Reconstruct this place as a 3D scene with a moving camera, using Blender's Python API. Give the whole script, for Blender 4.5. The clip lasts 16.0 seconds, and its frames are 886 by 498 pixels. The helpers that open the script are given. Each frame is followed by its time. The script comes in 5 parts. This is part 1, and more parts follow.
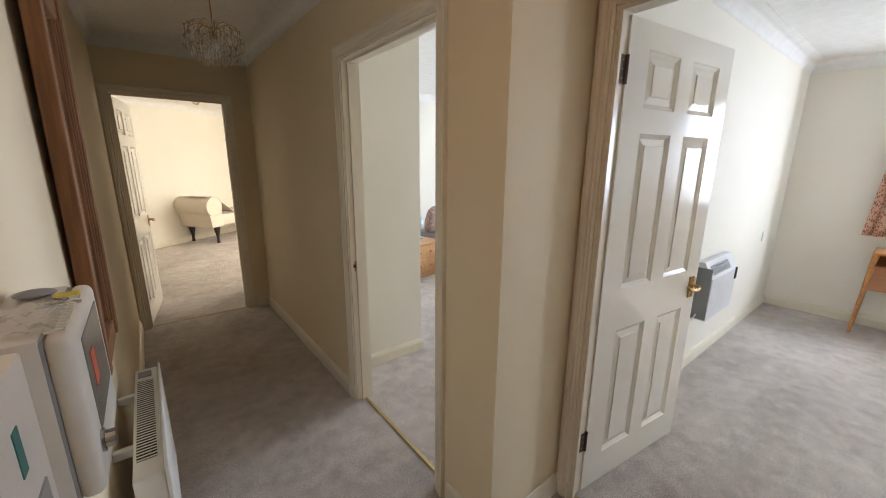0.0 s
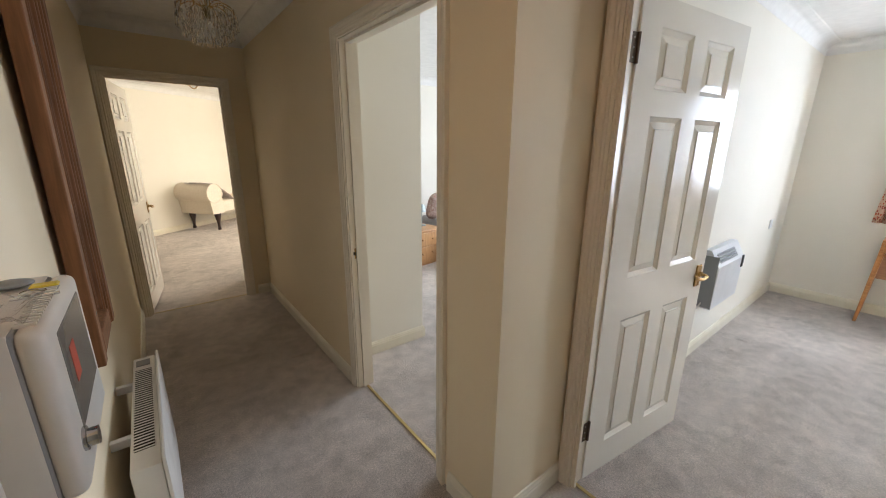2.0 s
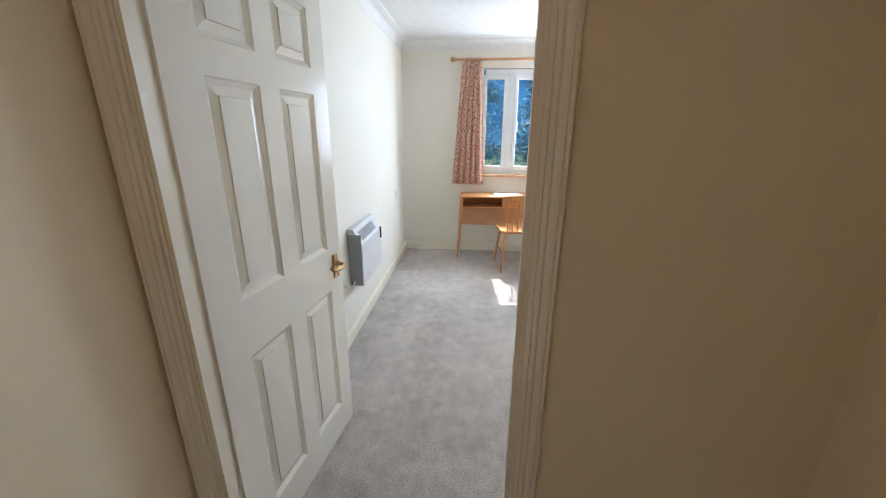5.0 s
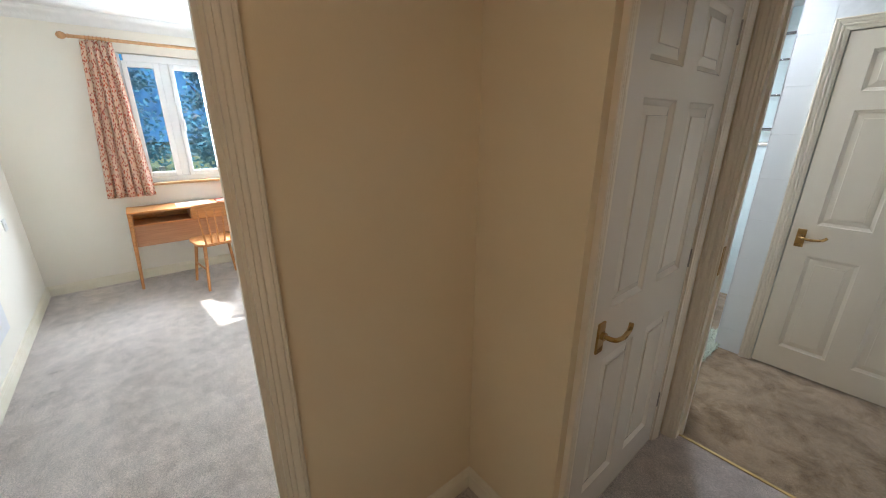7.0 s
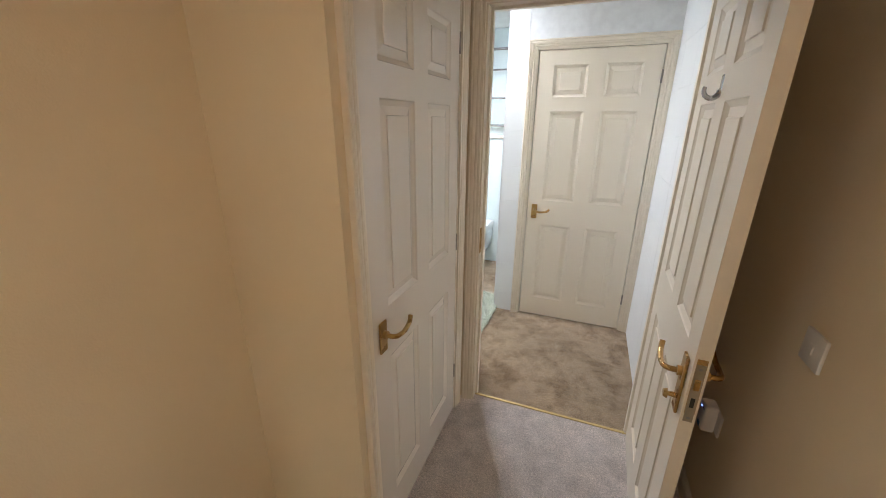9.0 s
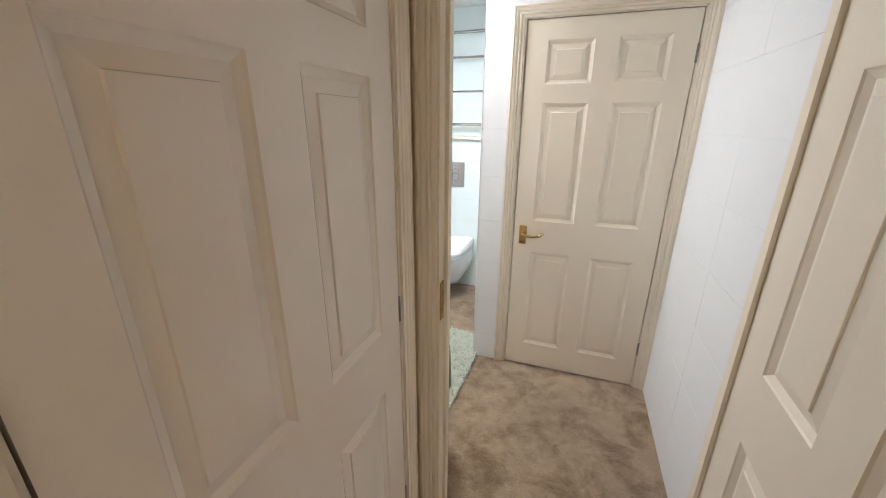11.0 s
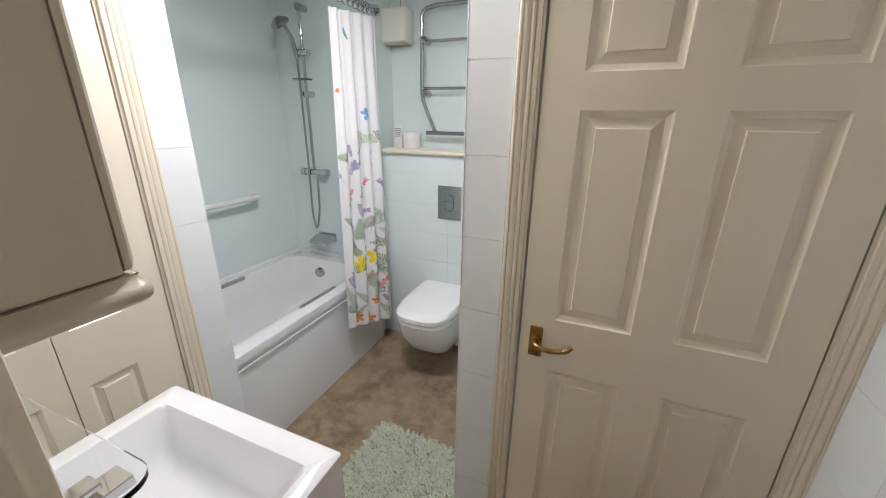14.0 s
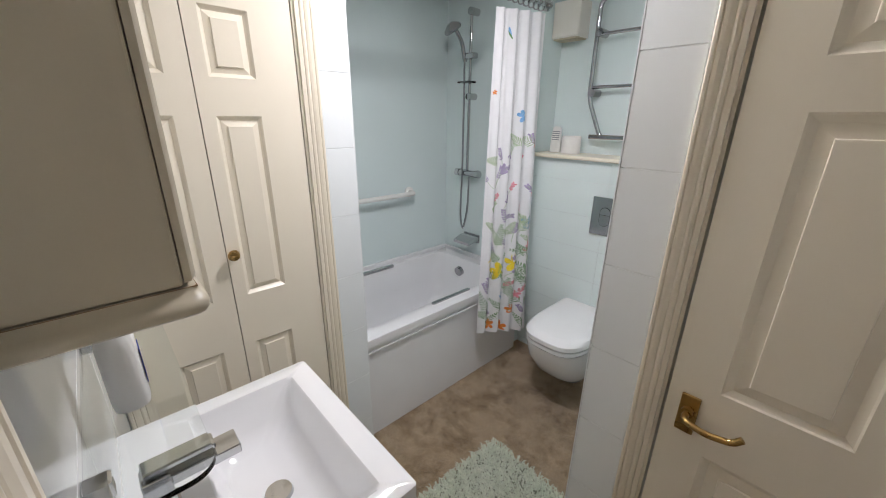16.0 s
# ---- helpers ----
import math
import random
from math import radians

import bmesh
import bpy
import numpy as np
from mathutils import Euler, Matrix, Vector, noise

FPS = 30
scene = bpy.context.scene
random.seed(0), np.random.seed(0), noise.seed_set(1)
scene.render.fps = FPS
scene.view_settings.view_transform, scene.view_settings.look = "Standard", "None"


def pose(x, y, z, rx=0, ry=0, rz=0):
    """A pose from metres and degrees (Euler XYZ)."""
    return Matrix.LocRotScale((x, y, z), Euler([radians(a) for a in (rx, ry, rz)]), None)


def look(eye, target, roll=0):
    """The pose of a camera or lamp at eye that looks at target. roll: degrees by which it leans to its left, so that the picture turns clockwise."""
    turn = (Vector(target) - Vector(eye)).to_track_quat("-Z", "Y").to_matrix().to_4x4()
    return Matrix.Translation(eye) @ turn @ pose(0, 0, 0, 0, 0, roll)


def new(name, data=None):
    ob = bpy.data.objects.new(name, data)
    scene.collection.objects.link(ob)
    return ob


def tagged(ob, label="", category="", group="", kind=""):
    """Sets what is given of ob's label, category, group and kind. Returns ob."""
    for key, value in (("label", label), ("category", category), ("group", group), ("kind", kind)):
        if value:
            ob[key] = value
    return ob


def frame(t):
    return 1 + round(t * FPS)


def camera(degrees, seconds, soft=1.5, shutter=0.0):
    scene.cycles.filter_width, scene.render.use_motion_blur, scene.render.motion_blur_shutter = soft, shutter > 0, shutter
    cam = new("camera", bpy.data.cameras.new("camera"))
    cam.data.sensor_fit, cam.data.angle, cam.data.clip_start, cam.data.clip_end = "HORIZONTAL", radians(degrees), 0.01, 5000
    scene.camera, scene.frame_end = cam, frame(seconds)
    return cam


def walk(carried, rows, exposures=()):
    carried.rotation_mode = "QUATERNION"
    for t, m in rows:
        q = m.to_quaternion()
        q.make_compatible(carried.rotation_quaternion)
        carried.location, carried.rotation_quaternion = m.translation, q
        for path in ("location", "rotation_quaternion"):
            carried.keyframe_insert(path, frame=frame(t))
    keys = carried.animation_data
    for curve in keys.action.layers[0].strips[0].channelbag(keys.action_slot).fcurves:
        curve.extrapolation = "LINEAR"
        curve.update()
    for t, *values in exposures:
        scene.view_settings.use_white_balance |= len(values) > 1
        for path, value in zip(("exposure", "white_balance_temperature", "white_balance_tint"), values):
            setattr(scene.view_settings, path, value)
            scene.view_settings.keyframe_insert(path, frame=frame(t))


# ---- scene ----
cam = camera(99.6, 16.0, soft=1.0)
PATH = [
    (0, (0.119, 0.102, 1.488), (1.325, 1.631, 1.03), 0.4),
    (0.5, (0.127, 0.112, 1.487), (1.318, 1.648, 1.016), 0.3),
    (1, (0.136, 0.12, 1.486), (1.321, 1.656, 1.0), 0.4),
    (1.5, (0.133, 0.13, 1.481), (1.317, 1.661, 0.977), 0.3),
    (2, (0.145, 0.132, 1.481), (1.332, 1.653, 0.956), 0.4),
    (2.5, (0.19, 0.121, 1.484), (1.397, 1.616, 0.928), 0.4),
    (3, (0.259, 0.094, 1.481), (1.527, 1.526, 0.897), 0.3),
    (3.5, (0.381, 0.074, 1.483), (1.74, 1.411, 0.88), 0.3),
    (4, (0.487, 0.066, 1.483), (1.989, 1.235, 0.871), 0.2),
    (4.5, (0.632, 0.121, 1.467), (2.415, 0.787, 0.853), 0.5),
    (4.7, (0.657, 0.122, 1.461), (2.509, 0.57, 0.854), 0.4),
    (6.8, (0.557, 0.175, 1.521), (2.111, -0.917, 0.894), 0.3),
    (7, (0.537, 0.16, 1.526), (2.003, -1.046, 0.894), 0.1),
    (7.5, (0.484, 0.137, 1.534), (1.681, -1.334, 0.901), 0.1),
    (8, (0.448, 0.126, 1.547), (1.386, -1.521, 0.909), 0.3),
    (8.2, (0.439, 0.113, 1.548), (1.299, -1.576, 0.908), 0.3),
    (10.4, (0.545, -0.42, 1.521), (1.165, -2.207, 0.872), 0.5),
    (10.5, (0.531, -0.467, 1.522), (1.159, -2.254, 0.878), 0.6),
    (11, (0.591, -0.721, 1.504), (1.21, -2.512, 0.863), 0.4),
    (11.5, (0.649, -0.924, 1.525), (1.269, -2.711, 0.877), 0.4),
    (12, (0.632, -1.165, 1.538), (1.254, -2.947, 0.876), 0.4),
    (12.5, (0.646, -1.358, 1.548), (1.209, -3.163, 0.896), 0.1),
    (13, (0.654, -1.501, 1.547), (1.202, -3.311, 0.897), 0.6),
    (13.5, (0.684, -1.654, 1.564), (1.265, -3.453, 0.91), 0.7),
    (14, (0.709, -1.753, 1.575), (1.439, -3.496, 0.92), 0.7),
    (14.5, (0.739, -1.87, 1.581), (1.669, -3.512, 0.918), 0.8),
    (15, (0.747, -1.928, 1.584), (1.936, -3.392, 0.919), 0.8),
    (15.5, (0.72, -1.914, 1.59), (2.076, -3.226, 0.927), 0.5),
    (16, (0.707, -1.889, 1.586), (2.088, -3.175, 0.924), 0.6),
]
EXPOSURES = [(0, 0.62, 5900, 11), (3.0, 0.62, 5850, 11), (4.7, 0.56, 5600, 9), (7.0, 0.92, 5750, 8), (7.5, 1.02, 5650, 6), (8.0, 1.48, 5950, 11), (10.4, 1.55, 6050, 12), (11.0, 1.42, 6350, 14),
             (12.5, 1.08, 6650, 15), (13.5, 0.78, 6700, 15), (14.5, 0.42, 6650, 14), (16, 0.33, 6600, 14)]
walk(cam, [(t, look(eye, target, roll)) for t, eye, target, roll in PATH], EXPOSURES)

# ---- world, sun, lights ----
world = bpy.data.worlds.new("world")
scene.world = world
world.use_nodes = True
wn = world.node_tree.nodes
sky = wn.new("ShaderNodeTexSky")
sky.sky_type, sky.sun_disc = "NISHITA", False
sky.sun_elevation, sky.sun_rotation = radians(50), radians(86)
wn["Background"].inputs["Strength"].default_value = 0.12
world.node_tree.links.new(sky.outputs[0], wn["Background"].inputs["Color"])


def lamp(name, kind, m, power, color, size=0.1, size_y=None, spread=None):
    d = bpy.data.lights.new(name, kind)
    d.energy, d.color = power, color
    if kind == "AREA":
        d.shape, d.size, d.size_y = "RECTANGLE", size, size_y or size
        if spread:
            d.spread = radians(spread)
    elif kind == "POINT":
        d.shadow_soft_size = size
    else:
        d.angle = radians(size)
    ob = new(name, d)
    ob.matrix_world = m
    return ob


lamp("sun", "SUN", look((10, 0.45, 8), (4.2, -0.0, 1.0)), 5.0, (1.0, 0.93, 0.82), 0.5)
# sky light in the window openings
lamp("bedroom_window_light", "AREA", look((5.36, -0.93, 1.55), (2.0, 0.0, 0.9)), 34, (0.84, 0.92, 1.0), 0.7, 1.1)
lamp("rear_bedroom_window_light", "AREA", look((5.36, 2.7, 1.5), (2.0, 2.2, 0.9)), 58, (0.90, 0.95, 1.0), 1.6, 1.1)
lamp("living_window_light", "AREA", look((3.36, 6.4, 1.4), (0.0, 6.6, 0.7)), 62, (1.0, 0.87, 0.66), 1.8, 1.5)
# bathroom ceiling lamp
lamp("bathroom_lamp_light", "AREA", pose(1.50, -2.78, 2.345), 14.5, (0.965, 0.965, 1.0), 0.30, 0.30)
# warm lamp added on the hall ceiling, out of view, to brighten the walls
lamp("added_hall_light", "AREA", pose(0.40, 0.34, 2.345), 1.55, (1.0, 0.60, 0.34), 0.2, 0.2)


# ---- materials ----
def material(name, base, rough=0.6, metal=0.0, tint=None, scale=8.0, amount=0.25, bump=0.0, bump_scale=200.0, spec=0.5,
             coat=0.0, fine=None, rough_var=0.08):
    """Base colour with two scales of variation, fine relief and uneven gloss."""
    m = bpy.data.materials.new(name)
    m.use_nodes = True
    nt = m.node_tree
    b = nt.nodes["Principled BSDF"]
    b.inputs["Metallic"].default_value = metal
    b.inputs["Specular IOR Level"].default_value = spec
    b.inputs["Coat Weight"].default_value = coat
    tc = nt.nodes.new("ShaderNodeTexCoord")
    big = nt.nodes.new("ShaderNodeTexNoise")
    big.inputs["Scale"].default_value, big.inputs["Detail"].default_value = scale, 6
    nt.links.new(tc.outputs["Object"], big.inputs["Vector"])
    ramp = nt.nodes.new("ShaderNodeMapRange")
    ramp.inputs["From Min"].default_value, ramp.inputs["From Max"].default_value = 0.35, 0.68
    ramp.inputs["To Max"].default_value = amount
    nt.links.new(big.outputs["Fac"], ramp.inputs["Value"])
    mix = nt.nodes.new("ShaderNodeMix")
    mix.data_type = "RGBA"
    mix.inputs["A"].default_value = (*base, 1)
    mix.inputs["B"].default_value = (*(tint or [c * 0.8 for c in base]), 1)
    nt.links.new(ramp.outputs[0], mix.inputs["Factor"])
    out = mix.outputs["Result"]
    small = nt.nodes.new("ShaderNodeTexNoise")
    small.inputs["Scale"].default_value, small.inputs["Detail"].default_value = bump_scale, 3
    nt.links.new(tc.outputs["Object"], small.inputs["Vector"])
    if fine:
        m2 = nt.nodes.new("ShaderNodeMix")
        m2.data_type, m2.blend_type = "RGBA", "MULTIPLY"
        m2.inputs["Factor"].default_value = 1.0
        r2 = nt.nodes.new("ShaderNodeMapRange")
        r2.inputs["From Min"].default_value, r2.inputs["From Max"].default_value = 0.3, 0.7
        r2.inputs["To Min"].default_value, r2.inputs["To Max"].default_value = 1 - fine, 1 + fine
        nt.links.new(small.outputs["Fac"], r2.inputs["Value"])
        nt.links.new(out, m2.inputs["A"])
        nt.links.new(r2.outputs[0], m2.inputs["B"])
        out = m2.outputs["Result"]
    nt.links.new(out, b.inputs["Base Color"])
    rr = nt.nodes.new("ShaderNodeMapRange")
    rr.inputs["To Min"].default_value, rr.inputs["To Max"].default_value = max(rough - rough_var, 0.02), min(rough + rough_var, 1)
    nt.links.new(big.outputs["Fac"], rr.inputs["Value"])
    nt.links.new(rr.outputs[0], b.inputs["Roughness"])
    if bump:
        bp = nt.nodes.new("ShaderNodeBump")
        bp.inputs["Strength"].default_value, bp.inputs["Distance"].default_value = bump, 0.004
        nt.links.new(small.outputs["Fac"], bp.inputs["Height"])
        nt.links.new(bp.outputs[0], b.inputs["Normal"])
    return m


def wood(name, light, dark, rough=0.4, scale=9.0, axis=2):
    m = material(name, light, rough, tint=dark, scale=3.0, amount=0.35, bump=0.1, bump_scale=90)
    nt = m.node_tree
    b = nt.nodes["Principled BSDF"]
    tc = nt.nodes.new("ShaderNodeTexCoord")
    mp = nt.nodes.new("ShaderNodeMapping")
    sc = [scale * 4] * 3
    sc[axis] = scale * 0.25
    mp.inputs["Scale"].default_value = sc
    nz = nt.nodes.new("ShaderNodeTexNoise")
    nz.inputs["Scale"].default_value, nz.inputs["Detail"].default_value, nz.inputs["Distortion"].default_value = 2.0, 5, 0.6
    nt.links.new(tc.outputs["Object"], mp.inputs["Vector"])
    nt.links.new(mp.outputs[0], nz.inputs["Vector"])
    rmp = nt.nodes.new("ShaderNodeMapRange")
    rmp.inputs["From Min"].default_value, rmp.inputs["From Max"].default_value = 0.35, 0.7
    nt.links.new(nz.outputs["Fac"], rmp.inputs["Value"])
    mx = nt.nodes.new("ShaderNodeMix")
    mx.data_type = "RGBA"
    mx.inputs["A"].default_value, mx.inputs["B"].default_value = (*light, 1), (*dark, 1)
    nt.links.new(rmp.outputs[0], mx.inputs["Factor"])
    nt.links.new(mx.outputs["Result"], b.inputs["Base Color"])
    return m


def carpet(name, base, dark, patch=2.2, amount=0.5):
    """Cut-pile carpet: fine tufts, clumps of pile, brushed patches and worn areas."""
    m = material(name, base, 0.95, tint=dark, scale=patch * 2.6, amount=amount, bump=1.0, bump_scale=260, spec=0.15, fine=0.30)
    nt = m.node_tree
    b = nt.nodes["Principled BSDF"]
    b.inputs["Sheen Weight"].default_value = 0.25
    for n in nt.nodes:
        if n.type == "TEX_NOISE" and n.inputs["Scale"].default_value < 50:
            n.inputs["Distortion"].default_value = 0.25
            n.inputs["Roughness"].default_value = 0.74
        if n.type == "BUMP":
            n.inputs["Distance"].default_value = 0.012
        if n.type == "MAP_RANGE" and abs(n.inputs["From Min"].default_value - 0.35) < 0.01:
            n.inputs["From Min"].default_value, n.inputs["From Max"].default_value = 0.46, 0.62
    tc = nt.nodes.new("ShaderNodeTexCoord")
    col = b.inputs["Base Color"].links[0].from_socket
    for sc, det, lo, hi, fmin, fmax in ((13.0, 5, 0.90, 1.08, 0.36, 0.64), (1.3, 4, 0.88, 1.08, 0.38, 0.62), (110.0, 2, 0.80, 1.15, 0.3, 0.7)):
        nz = nt.nodes.new("ShaderNodeTexNoise")
        nz.inputs["Scale"].default_value, nz.inputs["Detail"].default_value = sc, det
        nt.links.new(tc.outputs["Object"], nz.inputs["Vector"])
        mr = nt.nodes.new("ShaderNodeMapRange")
        mr.inputs["From Min"].default_value, mr.inputs["From Max"].default_value = fmin, fmax
        mr.inputs["To Min"].default_value, mr.inputs["To Max"].default_value = lo, hi
        nt.links.new(nz.outputs["Fac"], mr.inputs["Value"])
        mu = nt.nodes.new("ShaderNodeMix")
        mu.data_type, mu.blend_type = "RGBA", "MULTIPLY"
        mu.inputs["Factor"].default_value = 1.0
        nt.links.new(col, mu.inputs["A"])
        nt.links.new(mr.outputs[0], mu.inputs["B"])
        col = mu.outputs["Result"]
    nt.links.new(col, b.inputs["Base Color"])
    return m


def glass(name, tint=(1, 1, 1), rough=0.0):
    m = material(name, tint, rough, amount=0.0, rough_var=0.0)
    b = m.node_tree.nodes["Principled BSDF"]
    b.inputs["Transmission Weight"].default_value, b.inputs["IOR"].default_value = 1.0, 1.45
    return m


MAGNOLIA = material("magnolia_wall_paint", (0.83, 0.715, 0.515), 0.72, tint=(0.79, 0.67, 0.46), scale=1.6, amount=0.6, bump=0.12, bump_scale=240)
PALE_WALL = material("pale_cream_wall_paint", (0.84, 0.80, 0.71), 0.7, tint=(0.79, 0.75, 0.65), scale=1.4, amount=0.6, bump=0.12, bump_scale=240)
CEILING = material("ceiling_paint", (0.84, 0.83, 0.80), 0.8, scale=14, amount=0.3, bump=0.5, bump_scale=60)
GLOSS = material("cream_gloss_paint", (0.82, 0.75, 0.62), 0.28, tint=(0.79, 0.715, 0.58), scale=2.0, amount=0.06, bump=0.03, bump_scale=160, coat=0.0, rough_var=0.0)
DOOR_WHITE = material("white_door_paint", (0.83, 0.785, 0.705), 0.17, tint=(0.80, 0.75, 0.66), scale=4, amount=0.12, bump=0.035, bump_scale=170, coat=0.15, rough_var=0.02)
SKIRT = material("skirting_paint", (0.82, 0.77, 0.64), 0.35, tint=(0.73, 0.66, 0.5), scale=9, amount=0.5, bump=0.04)
CARPET = carpet("grey_beige_carpet", (0.72, 0.64, 0.585), (0.52, 0.45, 0.405), 1.5, 0.65)
BATH_CARPET = carpet("brown_bathroom_carpet", (0.46, 0.335, 0.205), (0.24, 0.155, 0.075), 2.0, 0.95)
BRASS = material("polished_brass", (0.47, 0.305, 0.115), 0.28, 1.0, scale=30, amount=0.35, tint=(0.40, 0.25, 0.085))
BRASS_STRIP = material("brass_threshold_strip", (0.66, 0.52, 0.25), 0.35, 1.0, scale=40, amount=0.4)
STEEL = material("hinge_steel", (0.33, 0.31, 0.28), 0.4, 1.0, scale=40, amount=0.4)
BRONZE = material("dark_bronze", (0.11, 0.075, 0.05), 0.45, 0.85, scale=60, amount=0.5)
SATIN = material("satin_metal", (0.50, 0.51, 0.52), 0.14, 1.0, scale=30, amount=0.2)
CHROME = material("chrome", (0.56, 0.57, 0.58), 0.05, 1.0, scale=20, amount=0.2)
DULL_CHROME = material("brushed_chrome", (0.46, 0.46, 0.47), 0.10, 1.0, scale=30, amount=0.3)
DARK = material("dark_gap", (0.03, 0.028, 0.025), 0.8)
PLASTIC = material("white_plastic", (0.80, 0.79, 0.76), 0.38, scale=12, amount=0.3)
GREY_PLASTIC = material("grey_cabinet_plastic", (0.74, 0.71, 0.66), 0.42, scale=10, amount=0.4, bump=0.05, bump_scale=300)
GREYER = material("mid_grey_plastic", (0.30, 0.31, 0.32), 0.5, scale=10, amount=0.3)
MIDGREY = material("heater_grey", (0.42, 0.43, 0.45), 0.5, scale=10, amount=0.3)
HEATER = material("heater_enamel", (0.70, 0.70, 0.71), 0.35, scale=8, amount=0.3)
CERAMIC = material("white_ceramic", (0.86, 0.86, 0.87), 0.12, scale=4, amount=0.15, coat=0.3)
ACRYLIC = material("white_bath_acrylic", (0.82, 0.82, 0.83), 0.2, scale=3, amount=0.2)
PANEL = material("pale_green_shower_panel", (0.73, 0.82, 0.815), 0.22, tint=(0.70, 0.80, 0.79), scale=2, amount=0.6)
TILE = material("pale_green_wall_tile", (0.76, 0.84, 0.83), 0.2, tint=(0.73, 0.82, 0.81), scale=6, amount=0.5, bump=0.02, bump_scale=40)
TILE_WHITE = material("white_satin_tile", (0.79, 0.82, 0.83), 0.32, tint=(0.77, 0.80, 0.81), scale=5, amount=0.5, bump=0.05, bump_scale=60)
TILE_GLOSS = material("white_gloss_tile", (0.80, 0.82, 0.83), 0.09, tint=(0.78, 0.80, 0.81), scale=5, amount=0.4, bump=0.02, bump_scale=30)
GROUT = material("grout", (0.80, 0.825, 0.83), 0.85, scale=20, amount=0.5)
PINE = wood("pine", (0.62, 0.36, 0.17), (0.46, 0.24, 0.10), 0.35)
TEAK = wood("orange_teak", (0.60, 0.28, 0.09), (0.42, 0.17, 0.05), 0.35, axis=1)
MAHOGANY = wood("dark_stained_wood", (0.28, 0.125, 0.05), (0.14, 0.06, 0.022), 0.55)
BLACKWOOD = wood("black_turned_wood", (0.04, 0.02, 0.015), (0.02, 0.01, 0.008), 0.3)
GLASS = glass("window_glass")
MIRROR = material("mirror_silver", (0.88, 0.89, 0.88), 0.02, 1.0, amount=0.0, rough_var=0.0)
GREEN_GLASS = glass("green_edge_glass", (0.95, 0.985, 0.975))
CRYSTAL = glass("crystal_glass", (0.97, 0.97, 0.95))
UPVC = material("white_upvc", (0.85, 0.87, 0.88), 0.25, scale=5, amount=0.2)
DAMASK = material("cream_damask", (0.78, 0.71, 0.60), 0.8, tint=(0.68, 0.59, 0.47), scale=45, amount=0.6, bump=0.4, bump_scale=350)
CUSHION = material("dark_patterned_fabric", (0.25, 0.13, 0.11), 0.9, tint=(0.55, 0.45, 0.38), scale=38, amount=0.9)
TOWEL = material("green_towel", (0.20, 0.27, 0.17), 0.95, tint=(0.13, 0.19, 0.11), scale=60, amount=0.7, bump=1.0, bump_scale=500)
SHAG = material("pale_green_shag", (0.72, 0.76, 0.64), 0.95, tint=(0.55, 0.60, 0.48), scale=25, amount=0.8, fine=0.2)
LAWN = material("lawn", (0.06, 0.11, 0.03), 0.95, tint=(0.035, 0.07, 0.02), scale=3, amount=0.9, bump=0.6, bump_scale=60)
# Blue of the outdoor light is put into the leaf colour and translucency.
LEAF = material("sky_tinted_leaves", (0.05, 0.13, 0.19), 0.5, tint=(0.08, 0.18, 0.13), scale=2.0, amount=0.9)
ln = LEAF.node_tree
ltr = ln.nodes.new("ShaderNodeBsdfTranslucent")
ltr.inputs["Color"].default_value = (0.15, 0.42, 0.56, 1)
lmx = ln.nodes.new("ShaderNodeMixShader")
lmx.inputs[0].default_value = 0.6
ln.links.new(ln.nodes["Principled BSDF"].outputs[0], lmx.inputs[1])
ln.links.new(ltr.outputs[0], lmx.inputs[2])
ln.links.new(lmx.outputs[0], ln.nodes["Material Output"].inputs["Surface"])
BARK = material("bark", (0.12, 0.09, 0.07), 0.9, tint=(0.06, 0.045, 0.035), scale=20, amount=0.9, bump=0.8, bump_scale=60)


# ---- mesh helpers ----
def part(name, bm, mat, parent=None, label="", smooth=False):
    """Links a bmesh as one mesh object, under a thing or part if given."""
    bmesh.ops.recalc_face_normals(bm, faces=bm.faces)
    me = bpy.data.meshes.new(name)
    bm.to_mesh(me)
    bm.free()
    me.materials.append(mat)
    if smooth:
        for p in me.polygons:
            p.use_smooth = True
        me.set_sharp_from_angle(angle=radians(40))
    ob = new(name, me)
    if parent:
        ob.parent = parent
    if label:
        tagged(ob, label)
    return ob


def thing(name, m, label, category, group="", kind=""):
    """An Empty at the base of a thing, to carry its parts."""
    ob = new(name)
    ob.empty_display_size = 0.1
    ob.matrix_world = m
    return tagged(ob, label, category, group, kind)


def add_box(bm, x0, x1, y0, y1, z0, z1, bevel=0.0, seg=1):
    r = bmesh.ops.create_cube(bm, size=1.0, matrix=Matrix.LocRotScale(((x0 + x1) / 2, (y0 + y1) / 2, (z0 + z1) / 2), None,
                                                                     (abs(x1 - x0), abs(y1 - y0), abs(z1 - z0))))
    if bevel:
        es = {e for v in r["verts"] for e in v.link_edges}
        bmesh.ops.bevel(bm, geom=list(es), offset=bevel, segments=seg, affect="EDGES", profile=0.5)
    return bm


def box(x0, x1, y0, y1, z0, z1, bevel=0.0, seg=1):
    return add_box(bmesh.new(), x0, x1, y0, y1, z0, z1, bevel, seg)


def add_cyl(bm, a, b, r0, r1=None, seg=14, caps=True):
    a, b = Vector(a), Vector(b)
    d = b - a
    m = Matrix.Translation((a + b) / 2) @ d.to_track_quat("Z", "Y").to_matrix().to_4x4()
    bmesh.ops.create_cone(bm, cap_ends=caps, segments=seg, radius1=r0, radius2=r0 if r1 is None else r1, depth=d.length, matrix=m)
    return bm


